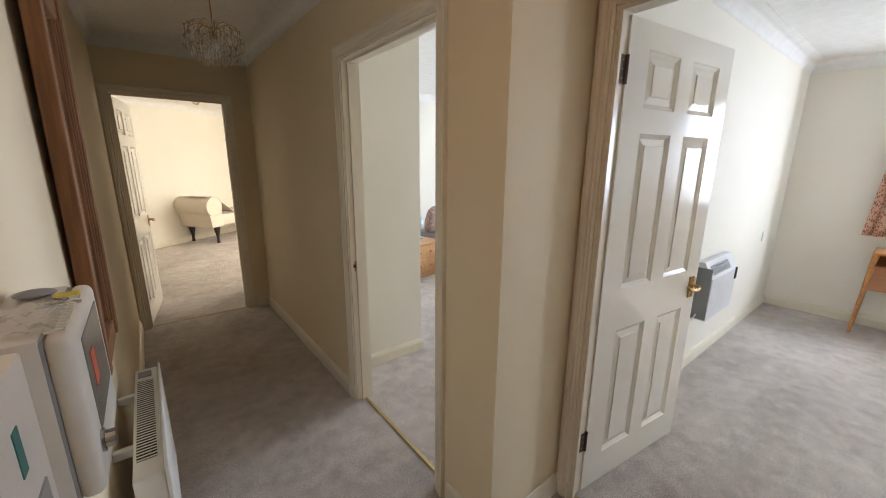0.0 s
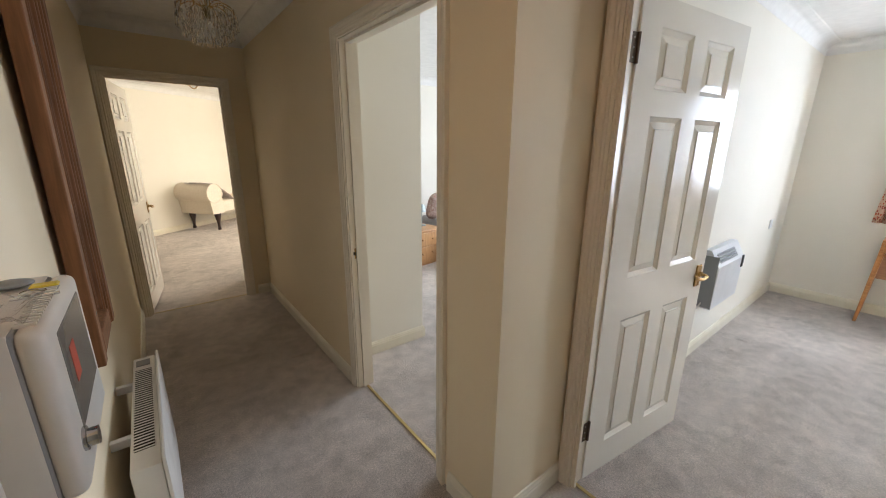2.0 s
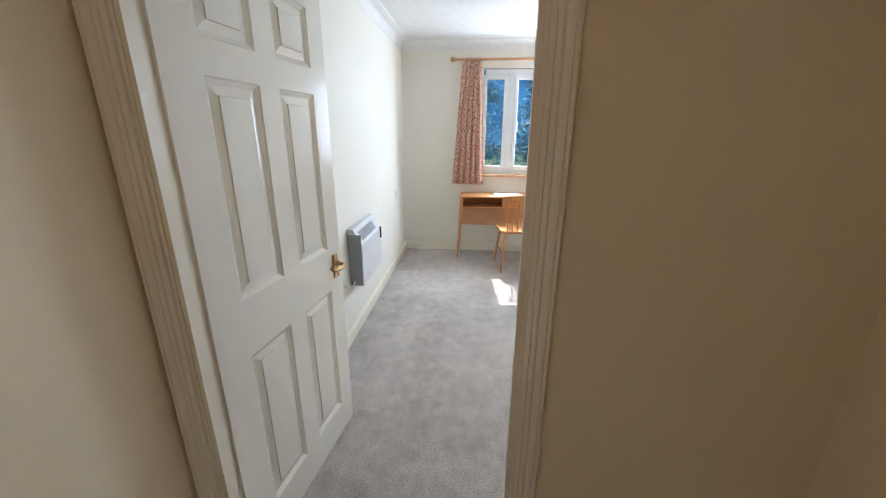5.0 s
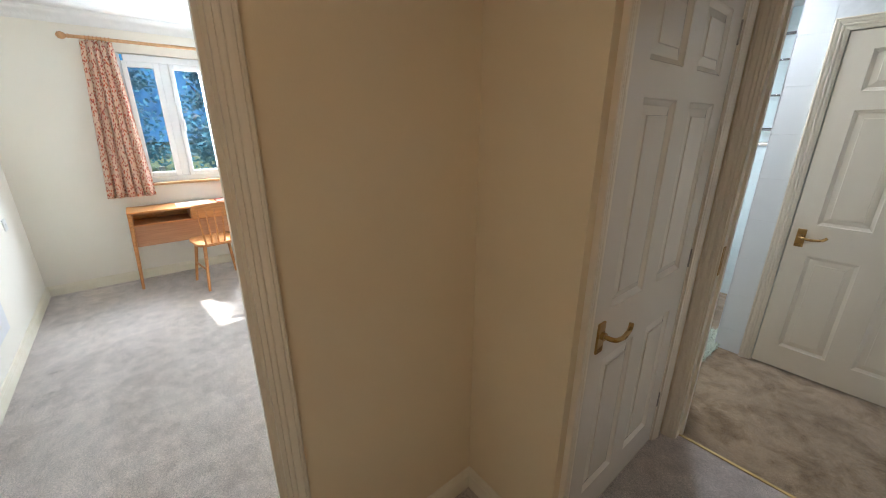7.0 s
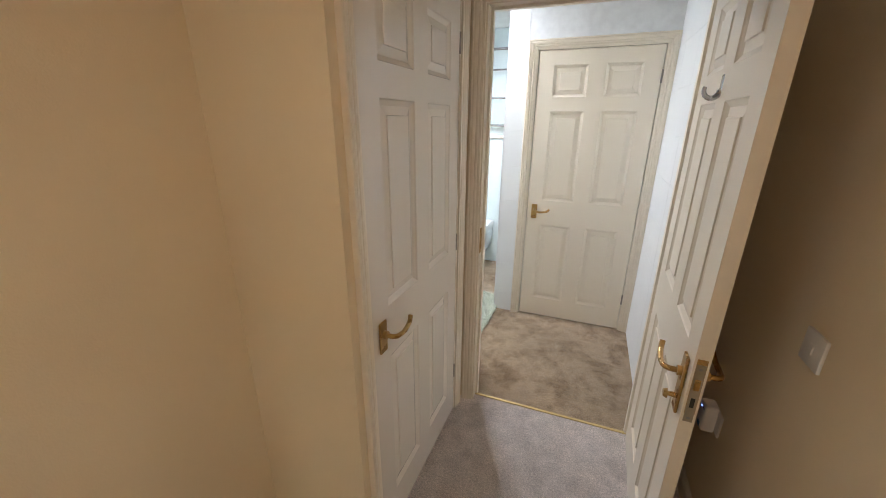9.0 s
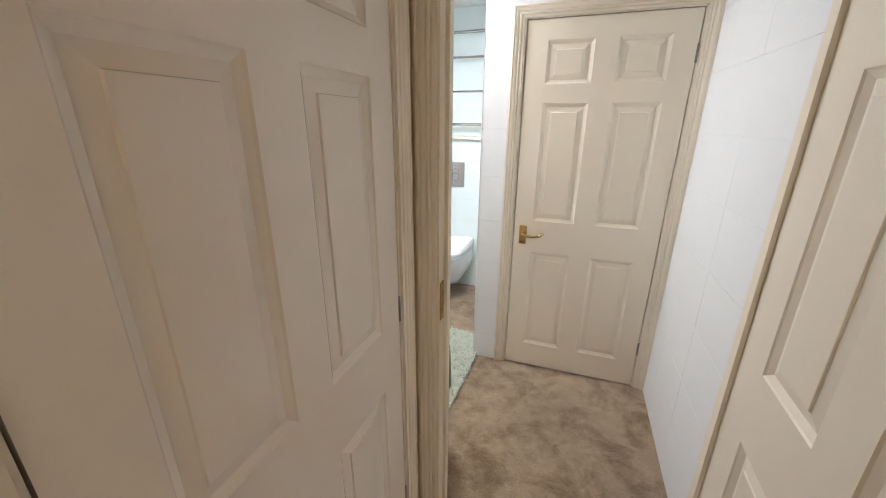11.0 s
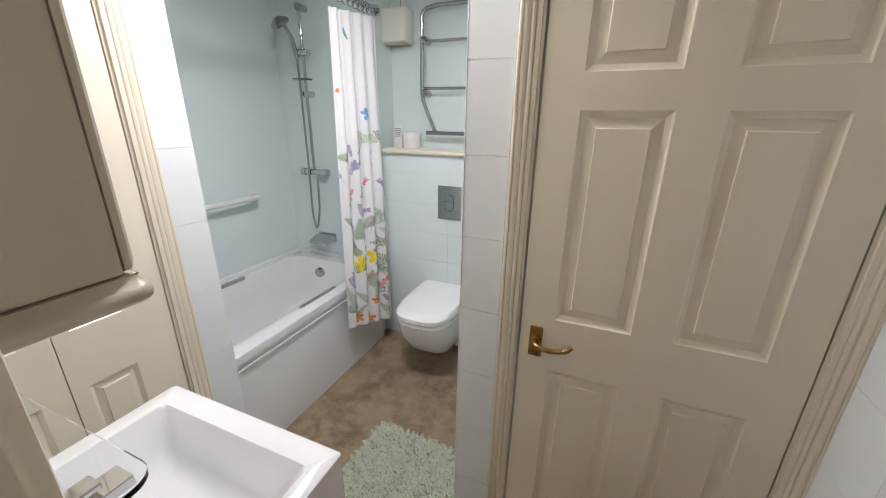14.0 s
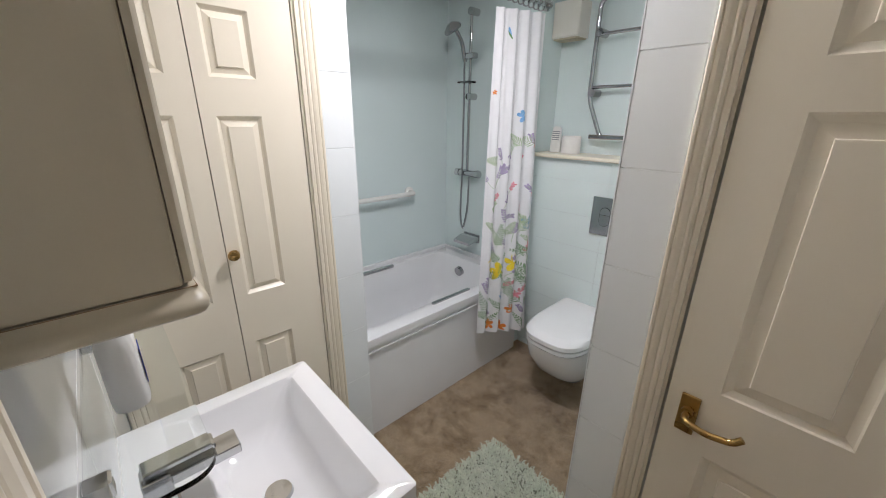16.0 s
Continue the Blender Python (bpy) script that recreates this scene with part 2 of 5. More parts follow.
def cyl(a, b, r0, r1=None, seg=14):
    return add_cyl(bmesh.new(), a, b, r0, r1, seg)


def tube(points, r, seg=10):
    """A round tube along a smooth line of points."""
    return tube_into(bmesh.new(), points, r, seg)


def tube_into(bm, points, r, seg=10):
    pts = [Vector(p) for p in points]
    rings = []
    side = None
    for i, p in enumerate(pts):
        t = (pts[min(i + 1, len(pts) - 1)] - pts[max(i - 1, 0)]).normalized()
        if side is None:
            side = t.orthogonal().normalized()
        side = (side - t * side.dot(t)).normalized()
        up = t.cross(side)
        rings.append([bm.verts.new(p + r * (math.cos(a) * side + math.sin(a) * up)) for a in [2 * math.pi * k / seg for k in range(seg)]])
    for a, b in zip(rings, rings[1:]):
        for k in range(seg):
            bm.faces.new((a[k], a[(k + 1) % seg], b[(k + 1) % seg], b[k]))
    bm.faces.new(rings[0])
    bm.faces.new(rings[-1])
    return bm


def bend(points, r=0.04, n=6):
    """Rounds the corners of a line of points."""
    pts = [Vector(p) for p in points]
    out = [pts[0]]
    for a, b, c in zip(pts, pts[1:], pts[2:]):
        u, v = (a - b).normalized(), (c - b).normalized()
        rr = min(r, (a - b).length / 2, (c - b).length / 2)
        p, q = b + u * rr, b + v * rr
        for k in range(n + 1):
            s = k / n
            out.append((1 - s) ** 2 * p + 2 * s * (1 - s) * b + s * s * q)
    return out + [pts[-1]]


def loft(rings, close_start=True, close_end=True):
    bm = bmesh.new()
    vs = [[bm.verts.new(p) for p in ring] for ring in rings]
    n = len(vs[0])
    for a, b in zip(vs, vs[1:]):
        for k in range(n):
            bm.faces.new((a[k], a[(k + 1) % n], b[(k + 1) % n], b[k]))
    if close_start:
        bm.faces.new(vs[0])
    if close_end:
        bm.faces.new(vs[-1])
    return bm


def rrect(x0, x1, y0, y1, z, r, n=5):
    """A rounded rectangle, as a ring of points."""
    ring = []
    for cx, cy, a0 in ((x1 - r, y1 - r, 0), (x0 + r, y1 - r, 90), (x0 + r, y0 + r, 180), (x1 - r, y0 + r, 270)):
        for k in range(n + 1):
            a = radians(a0 + 90 * k / n)
            ring.append((cx + r * math.cos(a), cy + r * math.sin(a), z))
    return ring


def lathe(profile, seg=20):
    """Turns a profile of (radius, height) round z."""
    return loft([[(r * math.cos(2 * math.pi * k / seg), r * math.sin(2 * math.pi * k / seg), z) for k in range(seg)] for r, z in profile])


# ---- structure ----
H = 2.42


def wall(name, boxes, mat, label):
    bm = bmesh.new()
    for b in boxes:
        add_box(bm, *b)
    return tagged(part(name, bm, mat), label, "wall", kind="structure")


def run(points, profile, closed=False):
    """Sweeps a profile of (out, up) along a floor line; out is to the left of the way walked."""
    bm = bmesh.new()
    pts = [Vector((*p, 0)) for p in points]
    rows = []
    for i, p in enumerate(pts):
        a = (p - pts[i - 1]).normalized() if i else (pts[1] - p).normalized()
        b = (pts[i + 1] - p).normalized() if i < len(pts) - 1 else a
        na, nb = Vector((-a.y, a.x, 0)), Vector((-b.y, b.x, 0))
        n = (na + nb).normalized()
        k = 1 / max(n.dot(na), 0.3)
        rows.append([bm.verts.new(p + n * k * o + Vector((0, 0, u))) for o, u in profile])
    for a, b in zip(rows, rows[1:]):
        for k in range(len(profile) - 1):
            bm.faces.new((a[k], a[k + 1], b[k + 1], b[k]))
    for r in (rows[0], rows[-1]):
        bm.faces.new(r)
    return bm


SKIRT_PROFILE = [(0.0, 0.0), (0.016, 0.0), (0.016, 0.066), (0.013, 0.072), (0.013, 0.078), (0.009, 0.085), (0.006, 0.092), (0.0, 0.095)]
COVE_PROFILE = [(0.001, H - 0.1)] + [(0.004 + 0.086 * (1 - math.cos(radians(15 * k))), H - 0.096 + 0.086 * math.sin(radians(15 * k))) for k in range(7)] + [(0.1, H - 0.001), (0.001, H - 0.001)]


def skirting(points):
    return tagged(part("baseboard", run(points, SKIRT_PROFILE), SKIRT), "cream-painted moulded skirting board along the wall", "skirting board", kind="structure")


def coving(points, mat=None):
    return tagged(part("trim", run(points, COVE_PROFILE), mat or CEILING, smooth=True), "white plaster coving under the ceiling", "coving", kind="structure")


ARCH_PROFILE = [(0.003, 0.0), (0.003, 0.010), (0.014, 0.0115), (0.016, 0.0095), (0.019, 0.0135), (0.024, 0.0155), (0.028, 0.0147), (0.030, 0.0128),
                (0.033, 0.0155), (0.040, 0.0185), (0.047, 0.0195), (0.049, 0.0168), (0.052, 0.0205), (0.057, 0.021), (0.060, 0.0185), (0.060, 0.0)]



def architrave(origin, along, out, u0, u1, top):
    """Moulded door casing: swept round three sides of an opening."""
    o, al, ou = Vector(origin), Vector(along), Vector(out)
    bm = bmesh.new()
    rows = []
    for d, h in ARCH_PROFILE:
        line = [(u0 - d, 0), (u0 - d, top + d), (u1 + d, top + d), (u1 + d, 0)]
        rows.append([bm.verts.new(o + al * u + Vector((0, 0, z)) + ou * h) for u, z in line])
    for a, b in zip(rows, rows[1:]):
        for k in range(3):
            bm.faces.new((a[k], a[k + 1], b[k + 1], b[k]))
    return tagged(part("trim", bm, GLOSS), "cream-painted moulded door architrave", "architrave", kind="structure")


def lining(name, origin, along, out, depth, u0, u1, top, stop, label, bead=0.03):
    """Door frame boards across the wall's thickness, with a stop bead. stop: distance of the bead from the face, inwards."""
    o, al, ou = Vector(origin), Vector(along), Vector(out)
    bm = bmesh.new()

    def slab(ua, ub, za, zb, da, db):
        vs = [bm.verts.new(o + al * u + Vector((0, 0, z)) - ou * d) for u in (ua, ub) for z in (za, zb) for d in (da, db)]
        for f in ((0, 1, 3, 2), (4, 6, 7, 5), (0, 4, 5, 1), (2, 3, 7, 6), (0, 2, 6, 4), (1, 5, 7, 3)):
            bm.faces.new([vs[k] for k in f])

    t = 0.028
    slab(u0 - t, u0, 0, top + t, -0.001, depth + 0.001)
    slab(u1, u1 + t, 0, top + t, -0.001, depth + 0.001)
    slab(u0, u1, top, top + t, -0.001, depth + 0.001)
    slab(u0 - 0.001, u0 + 0.012, 0, top - 0.012, stop, stop + bead)
    slab(u1 - 0.012, u1 + 0.001, 0, top - 0.012, stop, stop + bead)
    slab(u0, u1, top - 0.012, top + 0.001, stop, stop + bead)
    return tagged(part(name, bm, GLOSS), label, "door frame", kind="structure")


def floor_piece(name, boxes, mat, label):
    bm = bmesh.new()
    for x0, x1, y0, y1 in boxes:
        add_box(bm, x0, x1, y0, y1, -0.08, 0.0)
    return tagged(part(name, bm, mat), label, "carpet", kind="structure")


WX = -0.08          # hall's west wall
EX = 1.0            # hall's east wall
RX = 1.44           # wall of the recess, with the bedroom door
BN = -1.72          # bathroom door wall, hall side
BS = -1.80          # the same, bathroom side
BR = 0.065          # bathroom's west wall
CUP = -2.87         # face of the cupboard wall
AIR = 2.04          # face of the folding-door wall
TAPS = -3.90        # wall at the bath's tap end
WCY = -3.985        # front of the boxing behind the toilet
WCB = -4.19         # wall above the boxing
BX = 2.84           # wall along the bath

floor_piece("floor", [(-0.2, 5.5, -1.76, 4.17), (-3.2, 5.5, 4.17, 11.2)], CARPET, "grey-beige cut-pile carpet with brushed marks")
floor_piece("floor_bathroom", [(-0.2, 3.0, -4.4, -1.7605)], BATH_CARPET, "worn brown carpet with stains on the bathroom floor")

bm = box(-3.2, 5.5, -4.4, 11.2, H, H + 0.1)
tagged(part("ceiling", bm, CEILING), "white stippled ceiling", "ceiling", kind="structure")

wall("wall_west", [(WX - 0.12, WX, BS, 4.17, 0, H)], MAGNOLIA, "magnolia-painted hall wall")
wall("wall_hall_end", [(-3.2, -0.035, 4.17, 4.27, 0, H), (0.81, 1.11, 4.17, 4.27, 0, H), (-0.035, 0.81, 4.17, 4.27, 2.02, H)], MAGNOLIA,
     "magnolia wall with the living room doorway")
wall("wall_hall_east", [(EX, EX + 0.1, 2.11, 4.17, 0, H), (EX, EX + 0.1, 0.91, 1.235, 0, H), (EX, EX + 0.1, 1.235, 2.11, 2.02, H),
                        (EX + 0.1, 1.54, 0.91, 1.01, 0, H)], MAGNOLIA, "magnolia hall wall with a doorway and a corner")
wall("wall_recess", [(RX, RX + 0.1, 0.865, 0.91, 0, H), (RX, RX + 0.1, -0.80, -0.024, 0, H), (RX, RX + 0.1, -0.024, 0.865, 2.02, H)], MAGNOLIA,
     "magnolia recess wall with the bedroom doorway")
wall("wall_recess_side", [(1.03, RX, -0.80, -0.735, 0, H)], MAGNOLIA, "magnolia side wall of the recess")
wall("wall_cupboard", [(1.03, 1.13, -1.72, -1.634, 0, H), (1.03, 1.13, -0.808, -0.80, 0, H), (1.03, 1.13, -1.634, -0.808, 2.02, H)], MAGNOLIA, "magnolia wall round a cupboard door")
wall("wall_cupboard_back", [(1.75, 1.85, -1.72, -0.80, 0, H), (RX + 0.1, 1.85, -0.80, -0.72, 0, H)], MAGNOLIA, "plain wall that closes the cupboard")
wall("wall_bathroom_north", [(WX, 0.10, BS, BN, 0, H), (0.976, 2.14, BS, BN, 0, H), (0.10, 0.976, BS, BN, 2.02, H)], MAGNOLIA,
     "wall with the bathroom doorway")
wall("wall_bedroom_north", [(1.54, 5.4, 0.98, 1.08, 0, H)], PALE_WALL, "pale cream bedroom wall")
wall("wall_bedroom_east", [(5.3, 5.42, 0.08, 3.9, 0, 0.95), (5.3, 5.42, 0.08, 1.9, 0.95, 2.14), (5.3, 5.42, 3.5, 4.9, 0, H), (5.3, 5.42, 0.08, 3.5, 2.14, H),
                           (5.3, 5.42, BS, 0.08, 0, 0.95), (5.3, 5.42, BS, 0.08, 2.14, H), (5.3, 5.42, BS, -1.32, 0.95, 2.14)], PALE_WALL,
     "pale cream wall with the windows")
wall("wall_bedroom_south", [(2.14, 5.4, BS, BN, 0, H)], PALE_WALL, "pale cream wall that closes the bedroom")
wall("wall_rear_bedroom", [(1.1, 1.71, 2.40, 4.17, 0, H)], PALE_WALL, "pale cream wall beside the rear bedroom doorway")
wall("wall_rear_bedroom_north", [(1.1, 5.4, 4.8, 4.9, 0, H), (1.61, 1.71, 4.17, 4.8, 0, H)], PALE_WALL, "pale wall of the rear bedroom")
# Pale cream paint here puts the brightness of lit magnolia into the colour.
lw = wall("wall_living_north", [(-3.6, 5.0, 0, 0.1, 0, H)], PALE_WALL, "living room wall in pale cream paint, for magnolia in sunlight")
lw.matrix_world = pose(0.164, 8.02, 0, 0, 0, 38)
wall("wall_living_west", [(-3.2, -3.1, 4.27, 8.3, 0, H)], MAGNOLIA, "magnolia living room wall")
wall("wall_living_east", [(3.4, 3.5, 4.9, 5.3, 0, H), (3.4, 3.5, 7.5, 10.9, 0, H), (3.4, 3.5, 5.3, 7.5, 0, 0.6), (3.4, 3.5, 5.3, 7.5, 2.2, H)], MAGNOLIA,
     "magnolia living room wall with the window opening")
wall("wall_bathroom_west", [(WX, BR - 0.002, -3.0, BS, 0, H)], GROUT, "wall under the white bathroom tiles")
wall("wall_cupboard_front", [(BR - 0.002, 0.10, CUP - 0.1, CUP, 0, H), (0.925, 1.10, CUP - 0.1, CUP - 0.002, 0, H), (0.10, 0.925, CUP - 0.1, CUP, 2.02, H)], GROUT,
     "wall round the bathroom cupboard door")
wall("wall_cupboard_side", [(1.0, 1.10, WCB, CUP - 0.1, 0, H)], PANEL, "pale green side wall beside the toilet")
wall("wall_bathroom_south", [(1.0, 2.12, WCB - 0.1, WCB, 0, H)], PANEL, "smooth pale green wall above the boxing")
wall("wall_boxing", [(1.10, 2.12, WCB, WCY - 0.002, 0, 1.36)], GROUT, "tiled boxing behind the toilet")
wall("wall_tap_end", [(2.12, BX + 0.1, TAPS - 0.39, TAPS, 0, H)], PANEL, "smooth pale green shower wall at the taps")
wall("wall_bath_side", [(BX, BX + 0.1, TAPS, -2.45, 0, H)], PANEL, "smooth pale green shower wall along the bath")
wall("wall_bath_head", [(AIR + 0.1, BX, -2.62, -2.52, 0, H)], PANEL, "wall at the head of the bath")
wall("wall_folding_door", [(AIR + 0.002, AIR + 0.1, -2.66, -2.49, 0, H), (AIR, AIR + 0.1, -2.49, BS, 2.02, H), (AIR, AIR + 0.1, -1.824, BS, 0, H)], GROUT,
     "wall round the folding cupboard doors")
wall("wall_store_back", [(2.6, 2.7, -2.52, BS, 0, H)], PALE_WALL, "plain wall that closes the store cupboard")

skirting([(EX, 2.175), (EX, 4.17), (0.875, 4.17)])
skirting([(-0.10 + 0.0, 4.17), (WX, 4.17), (WX, BN)])
skirting([(RX, 0.91), (EX, 0.91), (EX, 1.171)])
skirting([(1.03, -0.745), (1.03, -0.735), (RX, -0.735), (RX, -0.089)])
skirting([(5.3, BN), (5.3, 0.98), (1.56, 0.98)])
skirting([(1.71, 4.17), (1.71, 2.40), (1.1, 2.40)])
sk = skirting([(4.2, 0), (-3.5, 0)])
sk.matrix_world = pose(0.164, 8.02, 0, 0, 0, 38)
skirting([(5.3, 4.8), (1.71, 4.8)])
coving([(EX, 0.91), (EX, 4.17), (WX, 4.17), (WX, BN)])
coving([(5.3, BN), (5.3, 0.98), (1.54, 0.98), (1.54, 0.0)])
cv = coving([(4.2, 0), (-3.5, 0)])
cv.matrix_world = pose(0.164, 8.02, 0, 0, 0, 38)
coving([(5.3, 4.8), (1.71, 4.8)])

# door frames and casings
lining("door_frame_1", (0, 4.17, 0), (1, 0, 0), (0, -1, 0), 0.10, -0.007, 0.782, 1.992, 0.03, "cream frame of the living room doorway")
architrave((0, 4.17, 0), (1, 0, 0), (0, -1, 0), -0.012, 0.787, 1.995)
lining("door_frame_2", (EX, 0, 0), (0, 1, 0), (-1, 0, 0), 0.10, 1.264, 2.082, 1.992, 0.03, "cream frame of the rear bedroom doorway")
architrave((EX, 0, 0), (0, 1, 0), (-1, 0, 0), 1.259, 2.087, 1.995)
lining("door_frame_3", (RX, 0, 0), (0, 1, 0), (-1, 0, 0), 0.10, 0.004, 0.837, 1.992, 0.003, "cream frame of the bedroom doorway", 0.016)
architrave((RX, 0, 0), (0, 1, 0), (-1, 0, 0), -0.001, 0.842, 1.995)
lining("door_frame_4", (1.03, 0, 0), (0, 1, 0), (-1, 0, 0), 0.10, -1.606, -0.836, 1.992, 0.05, "cream frame of the hall cupboard door")
architrave((1.03, 0, 0), (0, 1, 0), (-1, 0, 0), -1.611, -0.831, 1.995)
lining("door_frame_5", (0, BN, 0), (1, 0, 0), (0, 1, 0), 0.08, 0.128, 0.948, 1.992, 0.045, "cream frame of the bathroom doorway")
architrave((0, BN, 0), (1, 0, 0), (0, 1, 0), 0.123, 0.953, 1.995)
architrave((0, BS, 0), (1, 0, 0), (0, -1, 0), 0.138, 0.953, 1.995)
lining("door_frame_6", (0, CUP, 0), (1, 0, 0), (0, 1, 0), 0.10, 0.128, 0.897, 1.992, 0.05, "cream frame of the bathroom cupboard door")
architrave((0, CUP, 0), (1, 0, 0), (0, 1, 0), 0.123, 0.902, 1.995)
lining("door_frame_7", (AIR, 0, 0), (0, 1, 0), (-1, 0, 0), 0.10, -2.462, -1.852, 1.992, 0.05, "cream frame of the folding doors")
architrave((AIR, 0, 0), (0, 1, 0), (-1, 0, 0), -2.467, -1.867, 1.995)


# ---- doors ----
def panelled(bm, w, h, t, cols, rows):
    """A moulded leaf: both faces with sunk, raised-field panels. x along the leaf, y through it, z up."""
    xs = sorted({0.0, w, *[c for col in cols for c in col]})
    zs = sorted({0.0, h, *[r for row in rows for r in row]})
    for y, s in ((0.0, 1), (t, -1)):
        for x0, x1 in zip(xs, xs[1:]):
            for z0, z1 in zip(zs, zs[1:]):
                if (x0, x1) in cols and (z0, z1) in rows:
                    k = min(1.0, (x1 - x0) / 0.2)
                    steps = [(0, 0), (0.004, 0.004), (0.011 * k, 0.008), (0.018 * k, 0.012), (0.044 * k, 0.0065), (0.0455 * k, 0.0025), (0.047 * k, 0.002)]
                    rings = [[bm.verts.new(p) for p in ((x0 + i, y + s * d, z0 + i), (x1 - i, y + s * d, z0 + i), (x1 - i, y + s * d, z1 - i), (x0 + i, y + s * d, z1 - i))]
                             for i, d in steps]
                    for a, b in zip(rings, rings[1:]):
                        for q in range(4):
                            bm.faces.new((a[q], a[(q + 1) % 4], b[(q + 1) % 4], b[q]))
                    bm.faces.new(rings[-1])
                else:
                    bm.faces.new([bm.verts.new(p) for p in ((x0, y, z0), (x1, y, z0), (x1, y, z1), (x0, y, z1))])
    for a, b in (((0, 0), (0, h)), ((w, 0), (w, h)), ((0, 0), (w, 0)), ((0, h), (w, h))):
        bm.faces.new([bm.verts.new(p) for p in ((a[0], 0, a[1]), (b[0], 0, b[1]), (b[0], t, b[1]), (a[0], t, a[1]))])
    bmesh.ops.remove_doubles(bm, verts=bm.verts, dist=0.0004)
    return bm


def six_rows(h):
    k = h / 1.98
    return [(0.155 * k, 0.772 * k), (0.962 * k, 1.594 * k), (1.686 * k, 1.888 * k)]


def lever(parent, x, z, y, side, reach):
    """A brass lever on its plate. side: -1 or 1, the face it stands on; reach: the way the lever points along x."""
    p = part("handle", box(x - 0.021, x + 0.021, y, y + side * 0.008, z - 0.055, z + 0.055, 0.003, 2), BRASS, parent, "polished brass lever handle on a plate")
    b2 = tube(bend([(x, y, z + 0.01), (x, y + side * 0.05, z + 0.01), (x + reach * 0.05, y + side * 0.055, z + 0.004), (x + reach * 0.10, y + side * 0.05, z + 0.012),
                    (x + reach * 0.115, y + side * 0.046, z + 0.03)], 0.02), 0.008, 10)
    add_cyl(b2, (x, y, z + 0.01), (x, y + side * 0.02, z + 0.01), 0.014)
    part("lever", b2, BRASS, p, smooth=True)
    return p


def hinges(parent, x, y, h, mat=STEEL, at=(0.25, 0.985, 1.835)):
    for z in at:
        bm = cyl((x, y, z * h / 1.98 - 0.04), (x, y, z * h / 1.98 + 0.04), 0.0045, seg=8)
        add_box(bm, x - 0.002, x + 0.006, y - 0.001, y + 0.0015, z * h / 1.98 - 0.04, z * h / 1.98 + 0.04)
        part("hinge", bm, mat, parent, "dark steel butt hinge")


def six_panel_door(name, m, w, label, mat=DOOR_WHITE, h=1.975, faces=(-1, 1), hinge_face=0.0, inset=0.055, cols=None, at=(0.25, 0.985, 1.835)):
    """x runs from the hinge to the latch, y from the face at 0 to the one at 0.036."""
    t = 0.036
    d = thing(name, m, label, "door")
    s, c = 0.103, 0.108
    pw = (w - 2 * s - c) / 2
    part("leaf", panelled(bmesh.new(), w, h, t, cols or [(s, s + pw), (s + pw + c, w - s)], six_rows(h)), mat, d)
    for side in faces:
        lever(d, w - inset, 0.872, 0.0 if side < 0 else t, side, -1)
    hinges(d, -0.003, hinge_face, h, at=at)
    part("latch", box(w - 0.0005, w + 0.0015, t / 2 - 0.012, t / 2 + 0.012, 0.79, 0.96), BRASS, d, "brass latch plate")
    return d


def facing(x, y, deg, z=0.006):
    return pose(x, y, z, 0, 0, deg)


six_panel_door("door_1", facing(0.0, 4.235, 82), 0.76, "open white six-panel living room door")
bed_door = six_panel_door("door_2", facing(1.514, 0.829, -7), 0.762, "open white six-panel bedroom door with a brass lever handle", cols=[(0.125, 0.34), (0.44, 0.655)], at=())
six_panel_door("door_3", pose(1.066, -1.602, 0.006, 0, 0, 90), 0.762, "closed white six-panel hall cupboard door", faces=(1,), hinge_face=0.036)
bath_door = six_panel_door("door_4", facing(0.135, -1.735, 88), 0.75, "open cream six-panel bathroom door", mat=GLOSS, hinge_face=0.036)
six_panel_door("door_5", pose(0.133, CUP - 0.034, 0.012, 0, 0, 0), 0.757, "closed cream six-panel bathroom cupboard door", mat=GLOSS, faces=(1,), hinge_face=0.036, at=(0.25, 1.80), inset=0.052)

for z in (0.268, 1.80):
    hf = part("hinge_flap", box(-0.046, -0.004, -0.001, 0.0015, z - 0.047, z + 0.047, 0.0005), BRONZE, bed_door, "dark bronze hinge flap")
    part("hinge_knuckle", cyl((-0.005, -0.002, z - 0.048), (-0.005, -0.002, z + 0.048), 0.0065, seg=10), BRONZE, hf, smooth=True)
    for dz in (-0.03, 0.0, 0.03):
        part("screw", cyl((-0.026, -0.001, z + dz), (-0.026, -0.0022, z + dz), 0.004, seg=8), STEEL, hf)
tk = cyl((0.695, -0.030, 0.80), (0.695, -0.006, 0.80), 0.006, 0.009, 12)
add_cyl(tk, (0.695, -0.040, 0.80), (0.695, -0.030, 0.80), 0.010, 0.015, 14)
lockplate = part("lock_plate", box(0.673, 0.717, -0.0085, 0.0, 0.755, 0.935, 0.003, 2), BRASS, bath_door, "long brass backplate")
part("thumb_turn", tk, BRASS, lockplate, "small brass thumb turn", smooth=True)
OLD_BRASS = material("worn_brass_plate", (0.42, 0.36, 0.26), 0.35, 1.0, scale=40, amount=0.5)
faceplate = part("lock_faceplate", box(0.7505, 0.7525, 0.007, 0.029, 0.765, 0.945, 0.0005), OLD_BRASS, bath_door, "worn brass lock faceplate")
part("latch_bolt", box(0.752, 0.757, 0.011, 0.025, 0.868, 0.902, 0.002), BRASS, faceplate)
part("bolt_slot", box(0.7520, 0.7530, 0.013, 0.023, 0.812, 0.842), DARK, faceplate)
for z in (0.778, 0.932):
    part("screw", cyl((0.752, 0.018, z), (0.7534, 0.018, z), 0.0045, seg=10), STEEL, faceplate)

